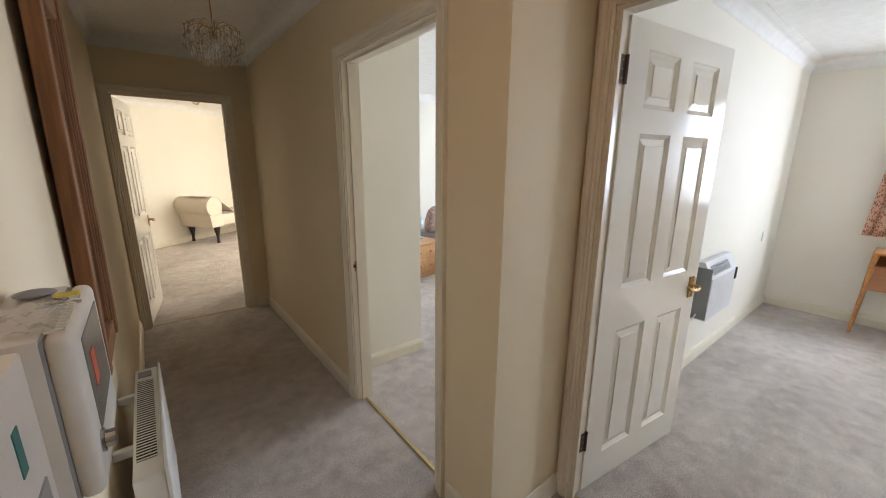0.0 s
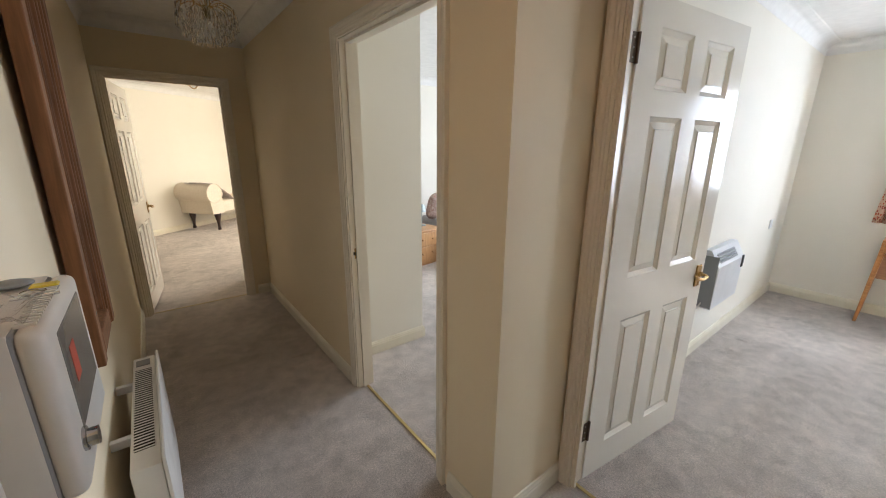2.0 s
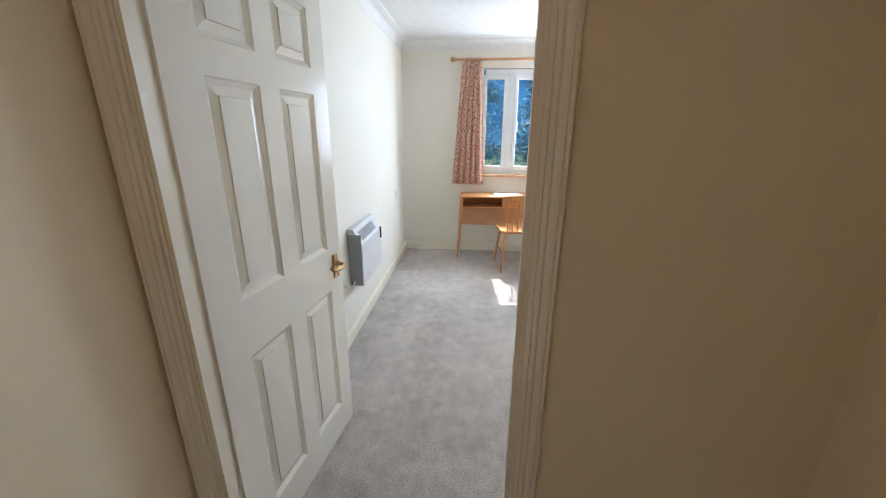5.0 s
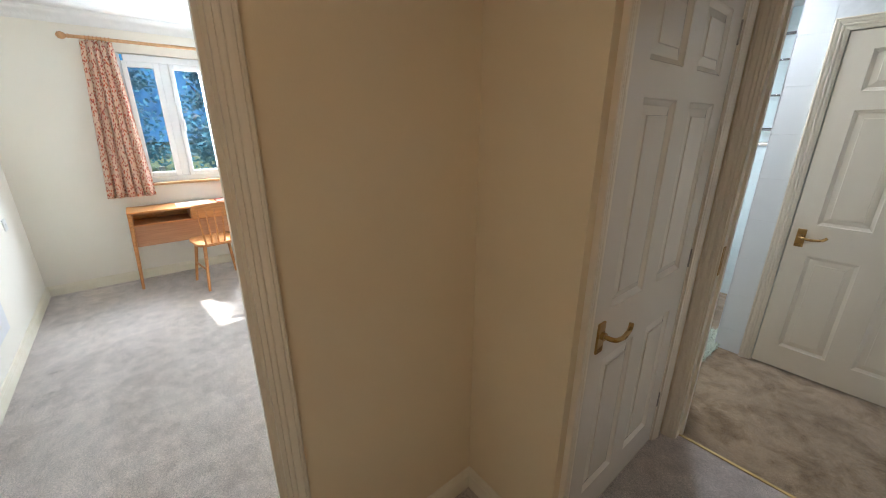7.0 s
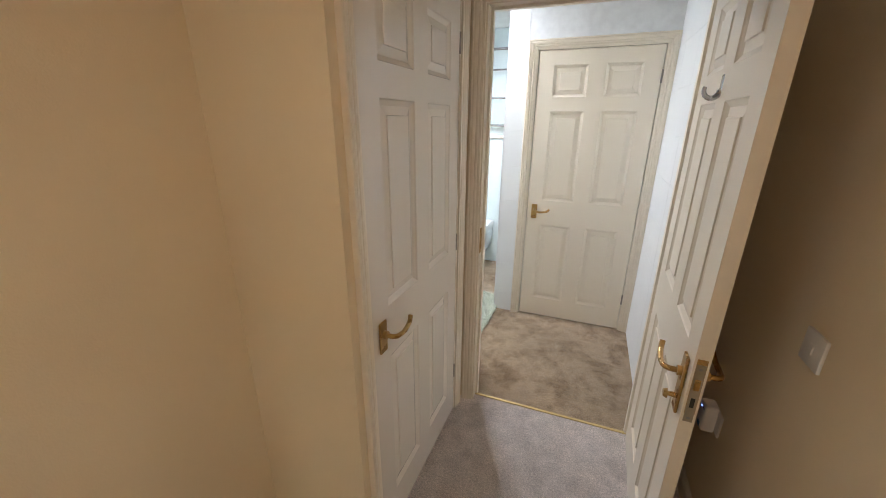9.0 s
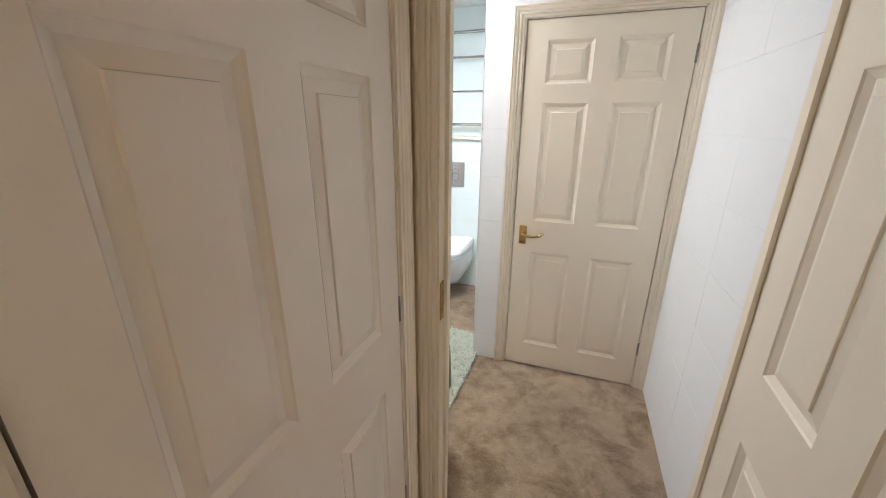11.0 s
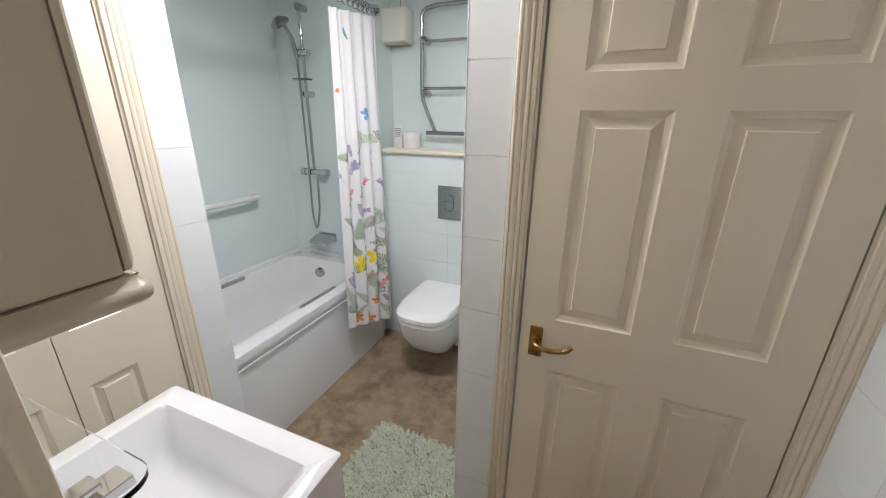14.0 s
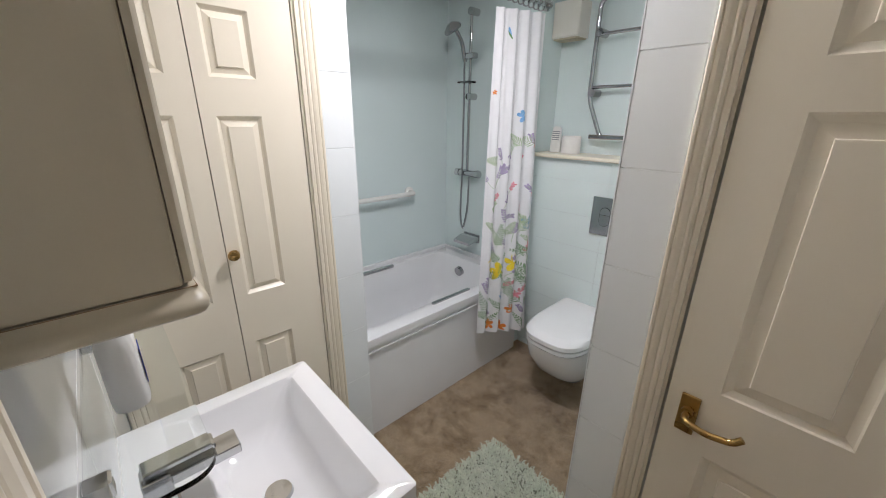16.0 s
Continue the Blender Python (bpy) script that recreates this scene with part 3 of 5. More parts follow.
# folding cupboard doors: two narrow leaves
fold = thing("door_6", pose(AIR + 0.004, -2.459, 0.012, 0, 0, 90), "closed cream folding cupboard doors with a brass knob", "door")
for x, cols in ((0.0, (0.13, 0.262)), (0.305, (0.064, 0.196))):
    bmf = panelled(bmesh.new(), 0.302, 1.972, 0.034, [cols], [(0.155, 0.79), (0.98, 1.572), (1.68, 1.866)])
    bmesh.ops.translate(bmf, verts=bmf.verts, vec=(x, -0.034, 0))
    part("leaf", bmf, GLOSS, fold)
kb = lathe([(0.006, 0.0), (0.006, 0.014), (0.016, 0.022), (0.019, 0.03), (0.016, 0.037), (0.006, 0.04)])
bmesh.ops.transform(kb, matrix=pose(0.288, 0.0, 1.14, -90, 0, 0), verts=kb.verts)
part("knob", kb, BRASS, fold, "round brass knob", smooth=True)
part("gap", box(0.3025, 0.3045, -0.03, -0.02, 0.0, 1.97), DARK, fold)

# white plastic edge of the tiled corner
tagged(part("trim", box(1.1075, 1.1115, CUP - 0.095, CUP + 0.0015, 0.0, H - 0.002, 0.0008), UPVC), "narrow white plastic trim on the tiled corner", "tile trim", kind="structure")

# threshold strips
for name_box in ((1.045, 1.06, 1.266, 2.08), (RX + 0.02, RX + 0.035, 0.006, 0.835)):
    x0, x1, y0, y1 = name_box
    tagged(part("threshold_strip", box(x0, x1 + 0.003, y0, y1, 0.0005, 0.006, 0.002), BRASS_STRIP), "narrow brass carpet strip across a doorway", "threshold strip", group="door strips")
for x0, x1, y0, y1 in ((0.13, 0.946, -1.775, -1.757), (-0.005, 0.78, 4.205, 4.216)):
    tagged(part("threshold_strip", box(x0, x1, y0, y1, 0.0005, 0.006, 0.002), BRASS_STRIP), "narrow brass carpet strip across a doorway", "threshold strip", group="door strips")

# rucks in the carpet
def carpet_ruck(a, b, height, label):
    """A low wrinkle that rises along the line from a to b on the floor."""
    a, b = Vector((*a, 0)), Vector((*b, 0))
    side = Vector((a.y - b.y, b.x - a.x, 0)).normalized()
    bm = bmesh.new()
    rows = []
    for k in range(13):
        f = k / 12
        h = height * min(1.0, f * 2.2) * min(1.0, (1 - f) * 12)
        rows.append([bm.verts.new(a.lerp(b, f) + side * (o + 0.004 * math.sin(5 * f)) + Vector((0, 0, h * u - 0.001)))
                     for o, u in ((-0.022, 0), (-0.010, 0.6), (0.0, 1), (0.009, 0.55), (0.02, 0))])
    for p, q in zip(rows, rows[1:]):
        for k in range(4):
            bm.faces.new((p[k], p[k + 1], q[k + 1], q[k]))
    tagged(part("carpet_ruck", bm, CARPET, smooth=True), label, "carpet", kind="structure")


for a, b in (((0.655, 3.46), (0.975, 3.45)), ((0.675, 2.725), (0.98, 2.675))):
    carpet_ruck(a, b, 0.011, "low wrinkle raised in the hall carpet")
for a, b in (((4.13, 0.87), (4.23, 0.60)), ((3.70, 0.875), (3.72, 0.735)), ((4.89, 0.90), (4.91, 0.76)), ((5.12, 0.86), (5.08, 0.61)), ((3.43, 0.86), (3.46, 0.78))):
    carpet_ruck(a, b, 0.009, "low wrinkle raised in the bedroom carpet")

# strike plates
spl = thing("strike_plate", pose(EX + 0.030, 2.0815, 0.884), "small brass latch plate with a dark hole on the door frame", "strike plate")
part("plate", box(-0.010, 0.010, -0.002, 0.0, -0.032, 0.032, 0.0005), BRASS, spl)
part("hole", box(-0.006, 0.008, -0.0028, -0.0015, -0.011, 0.011), DARK, spl)
part("lip", box(-0.017, -0.009, -0.004, 0.0, -0.009, 0.011, 0.001), DARK, spl)
for z in (-0.024, 0.024):
    part("screw", cyl((0.0, -0.001, z), (0.0, -0.0035, z), 0.0045, seg=10), STEEL, spl, "dark screw head")
tagged(part("strike_plate", box(0.945, 0.9485, BN - 0.035, BN - 0.008, 0.90, 1.03), BRASS), "worn brass strike plate on the bathroom frame", "strike plate")

# ---- hall ----
mirror = thing("wall_mirror", pose(WX + 0.006, -0.07, 0.85, 0, 0.9, 0), "tall wall mirror in a brown knotty pine frame", "mirror")


def mirror_side(y0, y1, inner):
    """One upright of the frame: a broad board, a raised bead and a stepped inner lip."""
    s1 = 1 if inner > 0 else -1
    ya = y0 if s1 > 0 else y1
    steps = ((0.0, 0.050, 0.038), (0.050, 0.062, 0.033), (0.062, 0.074, 0.027), (0.074, 0.086, 0.022))
    for a, b, d in steps:
        lo, hi = sorted((ya + s1 * a, ya + s1 * b))
        yield lo, hi, d


for y0, y1, inner in ((1.58, 1.666, 1), (1.914, 2.0, -1)):
    side = None
    for lo, hi, d in mirror_side(y0, y1, inner):
        q = part("frame_side" if side is None else "moulding_step", box(0.0, d, lo, hi, 0, 1.12, 0.004, 2), MAHOGANY, side or mirror)
        side = side or q
    for z in (0.16, 0.47, 0.87):
        part("knot", cyl((0.0375, (lo + hi) / 2 - inner * 0.052, z), (0.0383, (lo + hi) / 2 - inner * 0.052, z), 0.008, 0.007, 10), BLACKWOOD, side, "dark wood knot")
part("frame_rail", box(0.0, 0.034, 1.666, 1.914, 0, 0.07, 0.006, 2), MAHOGANY, mirror)
part("frame_rail", box(0.0, 0.034, 1.666, 1.914, 1.05, 1.12, 0.006, 2), MAHOGANY, mirror)
part("glass", box(0.012, 0.016, 1.664, 1.916, 0.07, 1.05), MIRROR, mirror, "silvered mirror glass")
part("back_board", box(-0.003, 0.002, 1.60, 1.98, 0.01, 1.11), MAHOGANY, mirror)

SMOKED = material("smoked_window", (0.22, 0.21, 0.19), 0.18, scale=12, amount=0.3)
unit = thing("alarm_control_box", pose(WX - 0.011, 0.743, 1.02), "grey plastic control box with a lock, mounted on the hall wall", "control box")
part("body", box(0.0, 0.0790, 0.0, 0.27, 0.0, 0.248, 0.003, 2), GREY_PLASTIC, unit, smooth=True)
part("seam", box(0.072, 0.083, 0.0012, 0.2688, 0.0012, 0.2468, 0.005, 2), GREYER, unit, "dark seam between case and lid")
part("cover", box(0.0795, 0.110, 0.0, 0.27, 0.0, 0.248, 0.014, 5), GREY_PLASTIC, unit, smooth=True)
part("window", box(0.108, 0.1115, 0.05, 0.235, 0.075, 0.222, 0.001), SMOKED, unit, "smoked window with a red label")
part("label", box(0.1112, 0.1122, 0.085, 0.118, 0.13, 0.185), material("red_sticker", (0.55, 0.09, 0.05), 0.5), unit, "red sticker")
lk = part("lock", cyl((0.104, 0.036, 0.066), (0.126, 0.036, 0.066), 0.013), CHROME, unit, "chrome key lock", smooth=True)
part("collar", cyl((0.104, 0.036, 0.066), (0.114, 0.036, 0.066), 0.017), DULL_CHROME, lk, smooth=True)
part("badge", box(0.094, 0.102, 0.17, 0.19, 0.2485, 0.2497, 0.0005), GREYER, unit, "small printed badge")
for k in range(16):
    part("vent_rib", box(0.081, 0.101, 0.022 + k * 0.0105, 0.027 + k * 0.0105, 0.2475, 0.2512), GREY_PLASTIC, unit)

fuse = thing("consumer_unit", pose(WX - 0.006, 0.12, 0.95), "white consumer unit with a hinged cover, on the hall wall", "consumer unit")
part("body", box(0.0, 0.075, 0.0, 0.36, 0.0, 0.394, 0.006, 2), PLASTIC, fuse, smooth=True)
part("cover", box(0.0755, 0.116, 0.0, 0.372, 0.0, 0.40, 0.003, 2), PLASTIC, fuse, smooth=True)
part("sticker", box(0.116, 0.1168, 0.312, 0.324, 0.332, 0.366), material("green_sticker", (0.05, 0.22, 0.2), 0.5), fuse, "small green sticker")
part("latch_recess", box(0.1145, 0.1172, 0.305, 0.352, 0.20, 0.305, 0.001), GREYER, fuse)
part("latch", cyl((0.112, 0.333, 0.268), (0.126, 0.333, 0.268), 0.008), CHROME, fuse, "chrome latch", smooth=True)

keys = thing("key_bunch", pose(-0.034, 0.87, 1.2685), "bunch of keys with grey and yellow fobs in a plastic bag", "keys")
gf = bmesh.new()
bmesh.ops.create_uvsphere(gf, u_segments=20, v_segments=12, radius=1.0)
for v in gf.verts:
    v.co = Vector((v.co.x * 0.026 - 0.010, v.co.y * 0.018 + 0.085, 0.007 + v.co.z * 0.007))
part("grey_fob", gf, GREYER, keys, smooth=True)
part("yellow_fob", box(0.012, 0.044, 0.055, 0.075, 0.0, 0.006, 0.002), material("yellow_tag", (0.75, 0.6, 0.05), 0.4), keys)
part("key", box(0.0, 0.05, 0.015, 0.022, 0.0, 0.003), CHROME, keys)
part("ring", tube([(0.02 + 0.014 * math.cos(a), 0.035 + 0.014 * math.sin(a), 0.004) for a in [k * 0.449 for k in range(15)]], 0.0012, 6), CHROME, keys)
bag = bmesh.new()
bmesh.ops.create_grid(bag, x_segments=26, y_segments=26, size=0.5)
for v in bag.verts:
    p = v.co.copy()
    v.co = Vector((p.x * 0.085 - 0.005, p.y * 0.12 - 0.05, 0.002 + 0.020 * abs(noise.noise(p * 3.4)) + 0.007 * abs(noise.noise(p * 11))))
bagm = material("clear_polythene", (0.8, 0.8, 0.8), 0.18, scale=30, amount=0.3)
bagm.node_tree.nodes["Principled BSDF"].inputs["Alpha"].default_value = 0.28
bagob = part("bag", bag, bagm, keys, "crumpled clear plastic bag", smooth=True)

heat = thing("panel_heater", pose(WX, 1.33, 0.12), "slim white wall-mounted panel heater with a black grille", "heater")
part("case", box(0.055, 0.13, 0.0, 0.74, 0.0, 0.472, 0.006, 2), PLASTIC, heat, smooth=True)
part("front_panel", box(0.131, 0.142, -0.005, 0.745, -0.005, 0.49, 0.005, 2), PLASTIC, heat, smooth=True)
part("grille", box(0.064, 0.116, 0.09, 0.62, 0.4725, 0.4735), DARK, heat)
for k in range(34):
    part("slat", box(0.062, 0.118, 0.092 + k * 0.0156, 0.0975 + k * 0.0156, 0.4735, 0.4748), PLASTIC, heat)
part("control", box(0.066, 0.112, 0.655, 0.705, 0.472, 0.476, 0.001), GREYER, heat, "grey heater control")
for y in (0.2, 0.55):
    part("bracket", box(0.0, 0.056, y, y + 0.022, 0.425, 0.455, 0.002), HEATER, heat)

ch = thing("chandelier", pose(0.52, 2.62, H - 0.055), "small chandelier with looped clear glass drops on a brass frame", "chandelier")
part("rose", lathe([(0.045, 0.055), (0.045, 0.043), (0.02, 0.025), (0.004, 0.02)]), PLASTIC, ch, smooth=True)
part("cord", cyl((0, 0, 0.025), (0, 0, -0.19), 0.003, seg=6), BRASS, ch)
part("lamp_holder", cyl((0, 0, -0.19), (0, 0, -0.25), 0.018), material("dark_brass", (0.2, 0.15, 0.07), 0.4, 1.0), ch, smooth=True)
part("bulb", lathe([(0.01, -0.25), (0.016, -0.27), (0.028, -0.30), (0.026, -0.325), (0.01, -0.34)]), material("opal_bulb", (0.85, 0.85, 0.82), 0.3), ch, smooth=True)
for k in range(12):
    a = 2 * math.pi * k / 12
    ca, sa = math.cos(a), math.sin(a)
    part("arm", tube(bend([(0.02 * ca, 0.02 * sa, -0.195), (0.07 * ca, 0.07 * sa, -0.165), (0.125 * ca, 0.125 * sa, -0.19), (0.135 * ca, 0.135 * sa, -0.225)], 0.04, 4), 0.0025, 6), BRASS, ch, smooth=True)


loop_pts = [Vector((0.004 * math.sin(b), 0.016 * math.sin(b), -0.03 + 0.034 * math.cos(b))) for b in [-2.6 + 5.2 * q / 10 for q in range(11)]]
loop_part = part("glass_drop", tube(loop_pts, 0.0042, 6), CRYSTAL, ch, smooth=True)
loop_mesh = loop_part.data
bpy.data.objects.remove(loop_part)


def glass_tier(holder, rad, z0, n, wob):
    """A ring of looped glass drops, each a part of its own."""
    for k in range(n):
        a = 2 * math.pi * (k + wob) / n
        d = new("glass_drop", loop_mesh)
        d.parent = holder
        d.matrix_local = pose(rad * math.cos(a), rad * math.sin(a), z0, 0, 0, math.degrees(a)) @ pose(0, 0, 0, 0, random.uniform(-16, 16), 0)


for rad, z0, n, wob in ((0.13, -0.20, 16, 0), (0.135, -0.245, 18, 0.5), (0.105, -0.28, 15, 0.2), (0.075, -0.31, 11, 0.6), (0.07, -0.215, 10, 0.3)):
    glass_tier(ch, rad, z0, n, wob)


def wall_plate(m, w, h, label, name, mat=PLASTIC):
    p = thing(name, m, label, "switch")
    part("plate", box(0.0, 0.009, -w / 2, w / 2, -h / 2, h / 2, 0.003, 2), mat, p, smooth=True)
    part("rocker", box(0.0085, 0.0125, -0.008, 0.008, -0.012, 0.012, 0.001), mat, p)
    return p


wall_plate(pose(WX, -1.02, 1.03), 0.086, 0.086, "white plastic light switch on the hall wall", "light_switch")
wall_plate(pose(WX, -1.60, 1.02), 0.04, 0.086, "narrow white switch on the hall wall", "light_switch")
sock = wall_plate(pose(WX, -1.38, 0.50), 0.086, 0.086, "white power socket on the hall wall", "power_socket")
plug = thing("plug_in_unit", pose(WX + 0.013, -1.38, 0.50), "white plug-in network adapter with a blue light", "adapter")
part("body", box(0.0, 0.045, -0.03, 0.03, -0.04, 0.07, 0.01, 3), PLASTIC, plug, smooth=True)
part("label", box(0.0448, 0.0455, -0.012, 0.012, -0.034, -0.015), material("blue_label", (0.08, 0.3, 0.42), 0.4), plug)
blue = material("blue_indicator", (0.1, 0.15, 0.9), 0.3)
blue.node_tree.nodes["Principled BSDF"].inputs["Emission Color"].default_value = (0.15, 0.25, 1.0, 1)
blue.node_tree.nodes["Principled BSDF"].inputs["Emission Strength"].default_value = 3.0
part("indicator", box(0.0448, 0.046, -0.012, -0.004, 0.045, 0.05), blue, plug, "small blue light")
for y in (0.008, 0.018):
    part("vent", cyl((0.0445, y, 0.05), (0.0456, y, 0.05), 0.004, seg=8), DARK, plug)

hook = thing("coat_hook", pose(0.142, -1.385, 1.635), "polished metal robe hook on the bathroom door", "hook")
part("plate", box(-0.001, 0.007, -0.014, 0.014, -0.022, 0.036, 0.004, 2), DULL_CHROME, hook, smooth=True)
curl = [(0.005 + 0.021 * (1 - math.cos(a)), -0.006 - 0.023 * math.sin(a)) for a in [radians(20 * q) for q in range(11)]]
rings = []
for q, (cx, cz) in enumerate(curl):
    a = radians(20 * q)
    w, th = 0.014 - 0.005 * q / 10, 0.0095 - 0.004 * q / 10
    nx, nz = -math.cos(a), -math.sin(a)
    rings.append([(cx + nx * th * math.cos(b), w * math.sin(b), cz + nz * th * math.cos(b)) for b in [k * math.pi / 6 for k in range(12)]])
part("prong", loft(rings), CHROME, hook, smooth=True)

# ---- living room: chaise seen through the doorway ----
sofa = thing("chaise_sofa", pose(1.03, 7.86, 0, 0, 0, 38), "cream damask chaise with a scrolled arm and dark turned legs", "sofa")
sofa.scale = (1.12, 1.12, 1.12)
seat = box(0.0, 1.5, -0.02, 0.62, 0.27, 0.46, 0.03, 3)
part("seat", seat, DAMASK, sofa, smooth=True)
prof = []
for k in range(20):
    a = 2 * math.pi * k / 20
    prof.append((-0.03 + 0.15 * math.cos(a), 0.60 + 0.15 * math.sin(a)))
part("scroll_arm", loft([[(x, y, z) for x, z in prof] for y in (-0.04, 0.0, 0.58, 0.62)]), DAMASK, sofa, smooth=True)
part("arm_panel", loft([[(-0.09, y, 0.27), (0.14, y, 0.27), (0.125, y, 0.50), (0.10, y, 0.66), (-0.15, y, 0.64), (-0.115, y, 0.46)] for y in (-0.025, 0.0, 0.58, 0.605)]), DAMASK, sofa)
part("piping", tube([(-0.03 + 0.148 * math.cos(a), -0.043, 0.60 + 0.148 * math.sin(a)) for a in [q * 0.3307 for q in range(20)]], 0.006, 6), DAMASK, sofa, smooth=True)
for x, y in ((0.06, 0.05), (0.06, 0.55), (1.42, 0.05), (1.42, 0.55)):
    rings = []
    for z, r, o in ((0.29, 0.046, 0.0), (0.25, 0.052, -0.012), (0.20, 0.043, -0.016), (0.14, 0.028, -0.006), (0.08, 0.020, 0.006), (0.04, 0.019, 0.002), (0.02, 0.028, -0.014), (0.0, 0.024, -0.016)):
        rings.append([(x + o + r * math.cos(q * 0.6283), y + o + r * math.sin(q * 0.6283), z) for q in range(10)])
    part("leg", loft(rings), BLACKWOOD, sofa, "dark cabriole leg", smooth=True)
thr = bmesh.new()
bmesh.ops.create_grid(thr, x_segments=20, y_segments=14, size=0.5)
for v in thr.verts:
    p = v.co.copy()
    x = -0.06 + (p.x + 0.5) * 0.52
    drape = 0.755 - max(0.0, x - 0.06) * 0.75 + 0.012 * noise.noise(Vector((p.x * 6, p.y * 6, 0)))
    v.co = Vector((x - 0.05, 0.2 + p.y * 0.45, max(drape, 0.475)))
throwm = material("lace_throw", (0.66, 0.60, 0.55), 0.9, tint=(0.32, 0.24, 0.24), scale=60, amount=0.8)
th = tagged(part("throw", thr, throwm, smooth=True), "patterned lace throw draped over the chaise", "throw")
th.matrix_world = pose(1.03, 7.86, 0, 0, 0, 38) @ Matrix.Scale(1.12, 4)
th.modifiers.new("thickness", "SOLIDIFY").thickness = 0.006

pend = thing("ceiling_light", pose(0.86, 7.3, H), "brass ceiling light arm in the living room", "ceiling light")
part("stem", tube(bend([(0, 0, 0), (0, 0, -0.08), (0.06, -0.03, -0.12), (0.1, -0.05, -0.07)], 0.03), 0.007, 8), BRASS, pend, smooth=True)
part("cup", lathe([(0.02, -0.07), (0.026, -0.05), (0.03, -0.03)]), BRASS, pend, smooth=True)

# ---- rear bedroom: drawers and lamp ----
dr = thing("bedside_drawers", pose(2.66, 3.88, 0, 0, 0, 10), "pine bedside chest with two drawers and round knobs", "chest of drawers")
part("carcass", box(0.0, 0.46, 0.02, 0.42, 0.06, 0.44, 0.003), PINE, dr)
part("top", box(-0.012, 0.472, 0.0, 0.43, 0.44, 0.462, 0.005, 2), PINE, dr)
part("plinth", box(0.01, 0.45, 0.03, 0.41, 0.0, 0.06), PINE, dr)
for z in (0.08, 0.26):
    q = part("drawer", box(0.02, 0.44, 0.006, 0.022, z, z + 0.165, 0.004, 2), PINE, dr)
    for x in (0.10, 0.28):
        kn = lathe([(0.008, 0.0), (0.008, 0.01), (0.016, 0.018), (0.014, 0.028), (0.004, 0.03)], 12)
        bmesh.ops.transform(kn, matrix=pose(x, 0.006, z + 0.085, 90, 0, 0), verts=kn.verts)
        part("knob", kn, PINE, q, smooth=True)
lampob = thing("table_lamp", pose(2.955, 4.20, 0.463), "grey metal reading lamp on the bedside chest", "lamp")
GREYMETAL = material("grey_lamp_metal", (0.45, 0.52, 0.54), 0.4, 0.3)
part("base", lathe([(0.055, 0.0), (0.055, 0.012), (0.012, 0.02)]), GREYMETAL, lampob, smooth=True)
part("stem", cyl((0, 0, 0.015), (0, 0, 0.2), 0.006, seg=8), GREYMETAL, lampob)
shade = lathe([(0.012, 0.285), (0.034, 0.275), (0.044, 0.24), (0.052, 0.19), (0.047, 0.19), (0.03, 0.25)])
part("shade", shade, GREYMETAL, lampob, smooth=True)
cushob = bmesh.new()
bmesh.ops.create_uvsphere(cushob, u_segments=18, v_segments=12, radius=1.0)
for v in cushob.verts:
    v.co = Vector((math.copysign(abs(v.co.x) ** 0.6, v.co.x) * 0.22, v.co.y * 0.09, math.copysign(abs(v.co.z) ** 0.6, v.co.z) * 0.2))
bmesh.ops.transform(cushob, matrix=pose(3.42, 4.47, 0.66, 15, 0, 20), verts=cushob.verts)
tagged(part("cushion", cushob, CUSHION, smooth=True), "dark red patterned cushion on the bed", "cushion")
bed = thing("bed", pose(3.32, 4.6, 0), "bed with a plain grey cover in the rear bedroom", "bed")
part("base", box(0.02, 1.4, -1.85, 0.18, 0.0, 0.3, 0.02, 2), DAMASK, bed)
part("mattress", box(0.0, 1.42, -1.87, 0.19, 0.3, 0.48, 0.05, 3), material("grey_bed_cover", (0.4, 0.39, 0.4), 0.9, scale=9, amount=0.4), bed, smooth=True)

# ---- front bedroom ----
h2 = thing("wall_heater", pose(3.07, 0.98, 0.405), "grey convector wall heater with a slanted top grille", "heater")
h2.scale = (0.86, 1.0, 0.92)
hb = loft([[(x, -0.008, 0.0), (x, -0.10, 0.0), (x, -0.105, 0.33), (x, -0.045, 0.45), (x, -0.008, 0.45)] for x in (0.0, 0.62)])
part("case", hb, HEATER, h2)
bmh = bmesh.new()
for z0, z1, y0, y1 in ((0.355, 0.42, -0.0972, -0.0632),):
    vs = [bmh.verts.new(p) for p in ((0.06, y0, z0), (0.47, y0, z0), (0.47, y1, z1), (0.06, y1, z1))]
    bmh.faces.new(vs)
bmesh.ops.solidify(bmh, geom=bmh.faces[:], thickness=0.003)
part("grille", bmh, MIDGREY, h2, "dark grey air grille")
for k in range(4):
    f = (k + 0.5) / 4
    z, y = 0.355 + 0.065 * f, -0.0982 + 0.034 * f
    part("grille_bar", box(0.06, 0.47, y - 0.003, y + 0.002, z - 0.003, z + 0.003), MIDGREY, h2)
# The end's dark grey paints in the shade on that side.
part("side_panel", box(-0.006, 0.0, -0.098, -0.01, 0.01, 0.41), GREYER, h2, "end panel coloured dark grey for the shade on that side")
part("control", box(0.575, 0.612, -0.112, -0.10, 0.24, 0.34, 0.004), DARK, h2, "black control panel")
part("bracket", box(0.02, 0.60, -0.0075, 0.0, 0.05, 0.4), GREYER, h2)
part("cable", tube(bend([(-0.004, -0.04, 0.04), (-0.06, -0.03, -0.01), (-0.12, -0.02, 0.03), (-0.16, -0.012, 0.06)], 0.03), 0.005, 8), PLASTIC, h2, smooth=True)
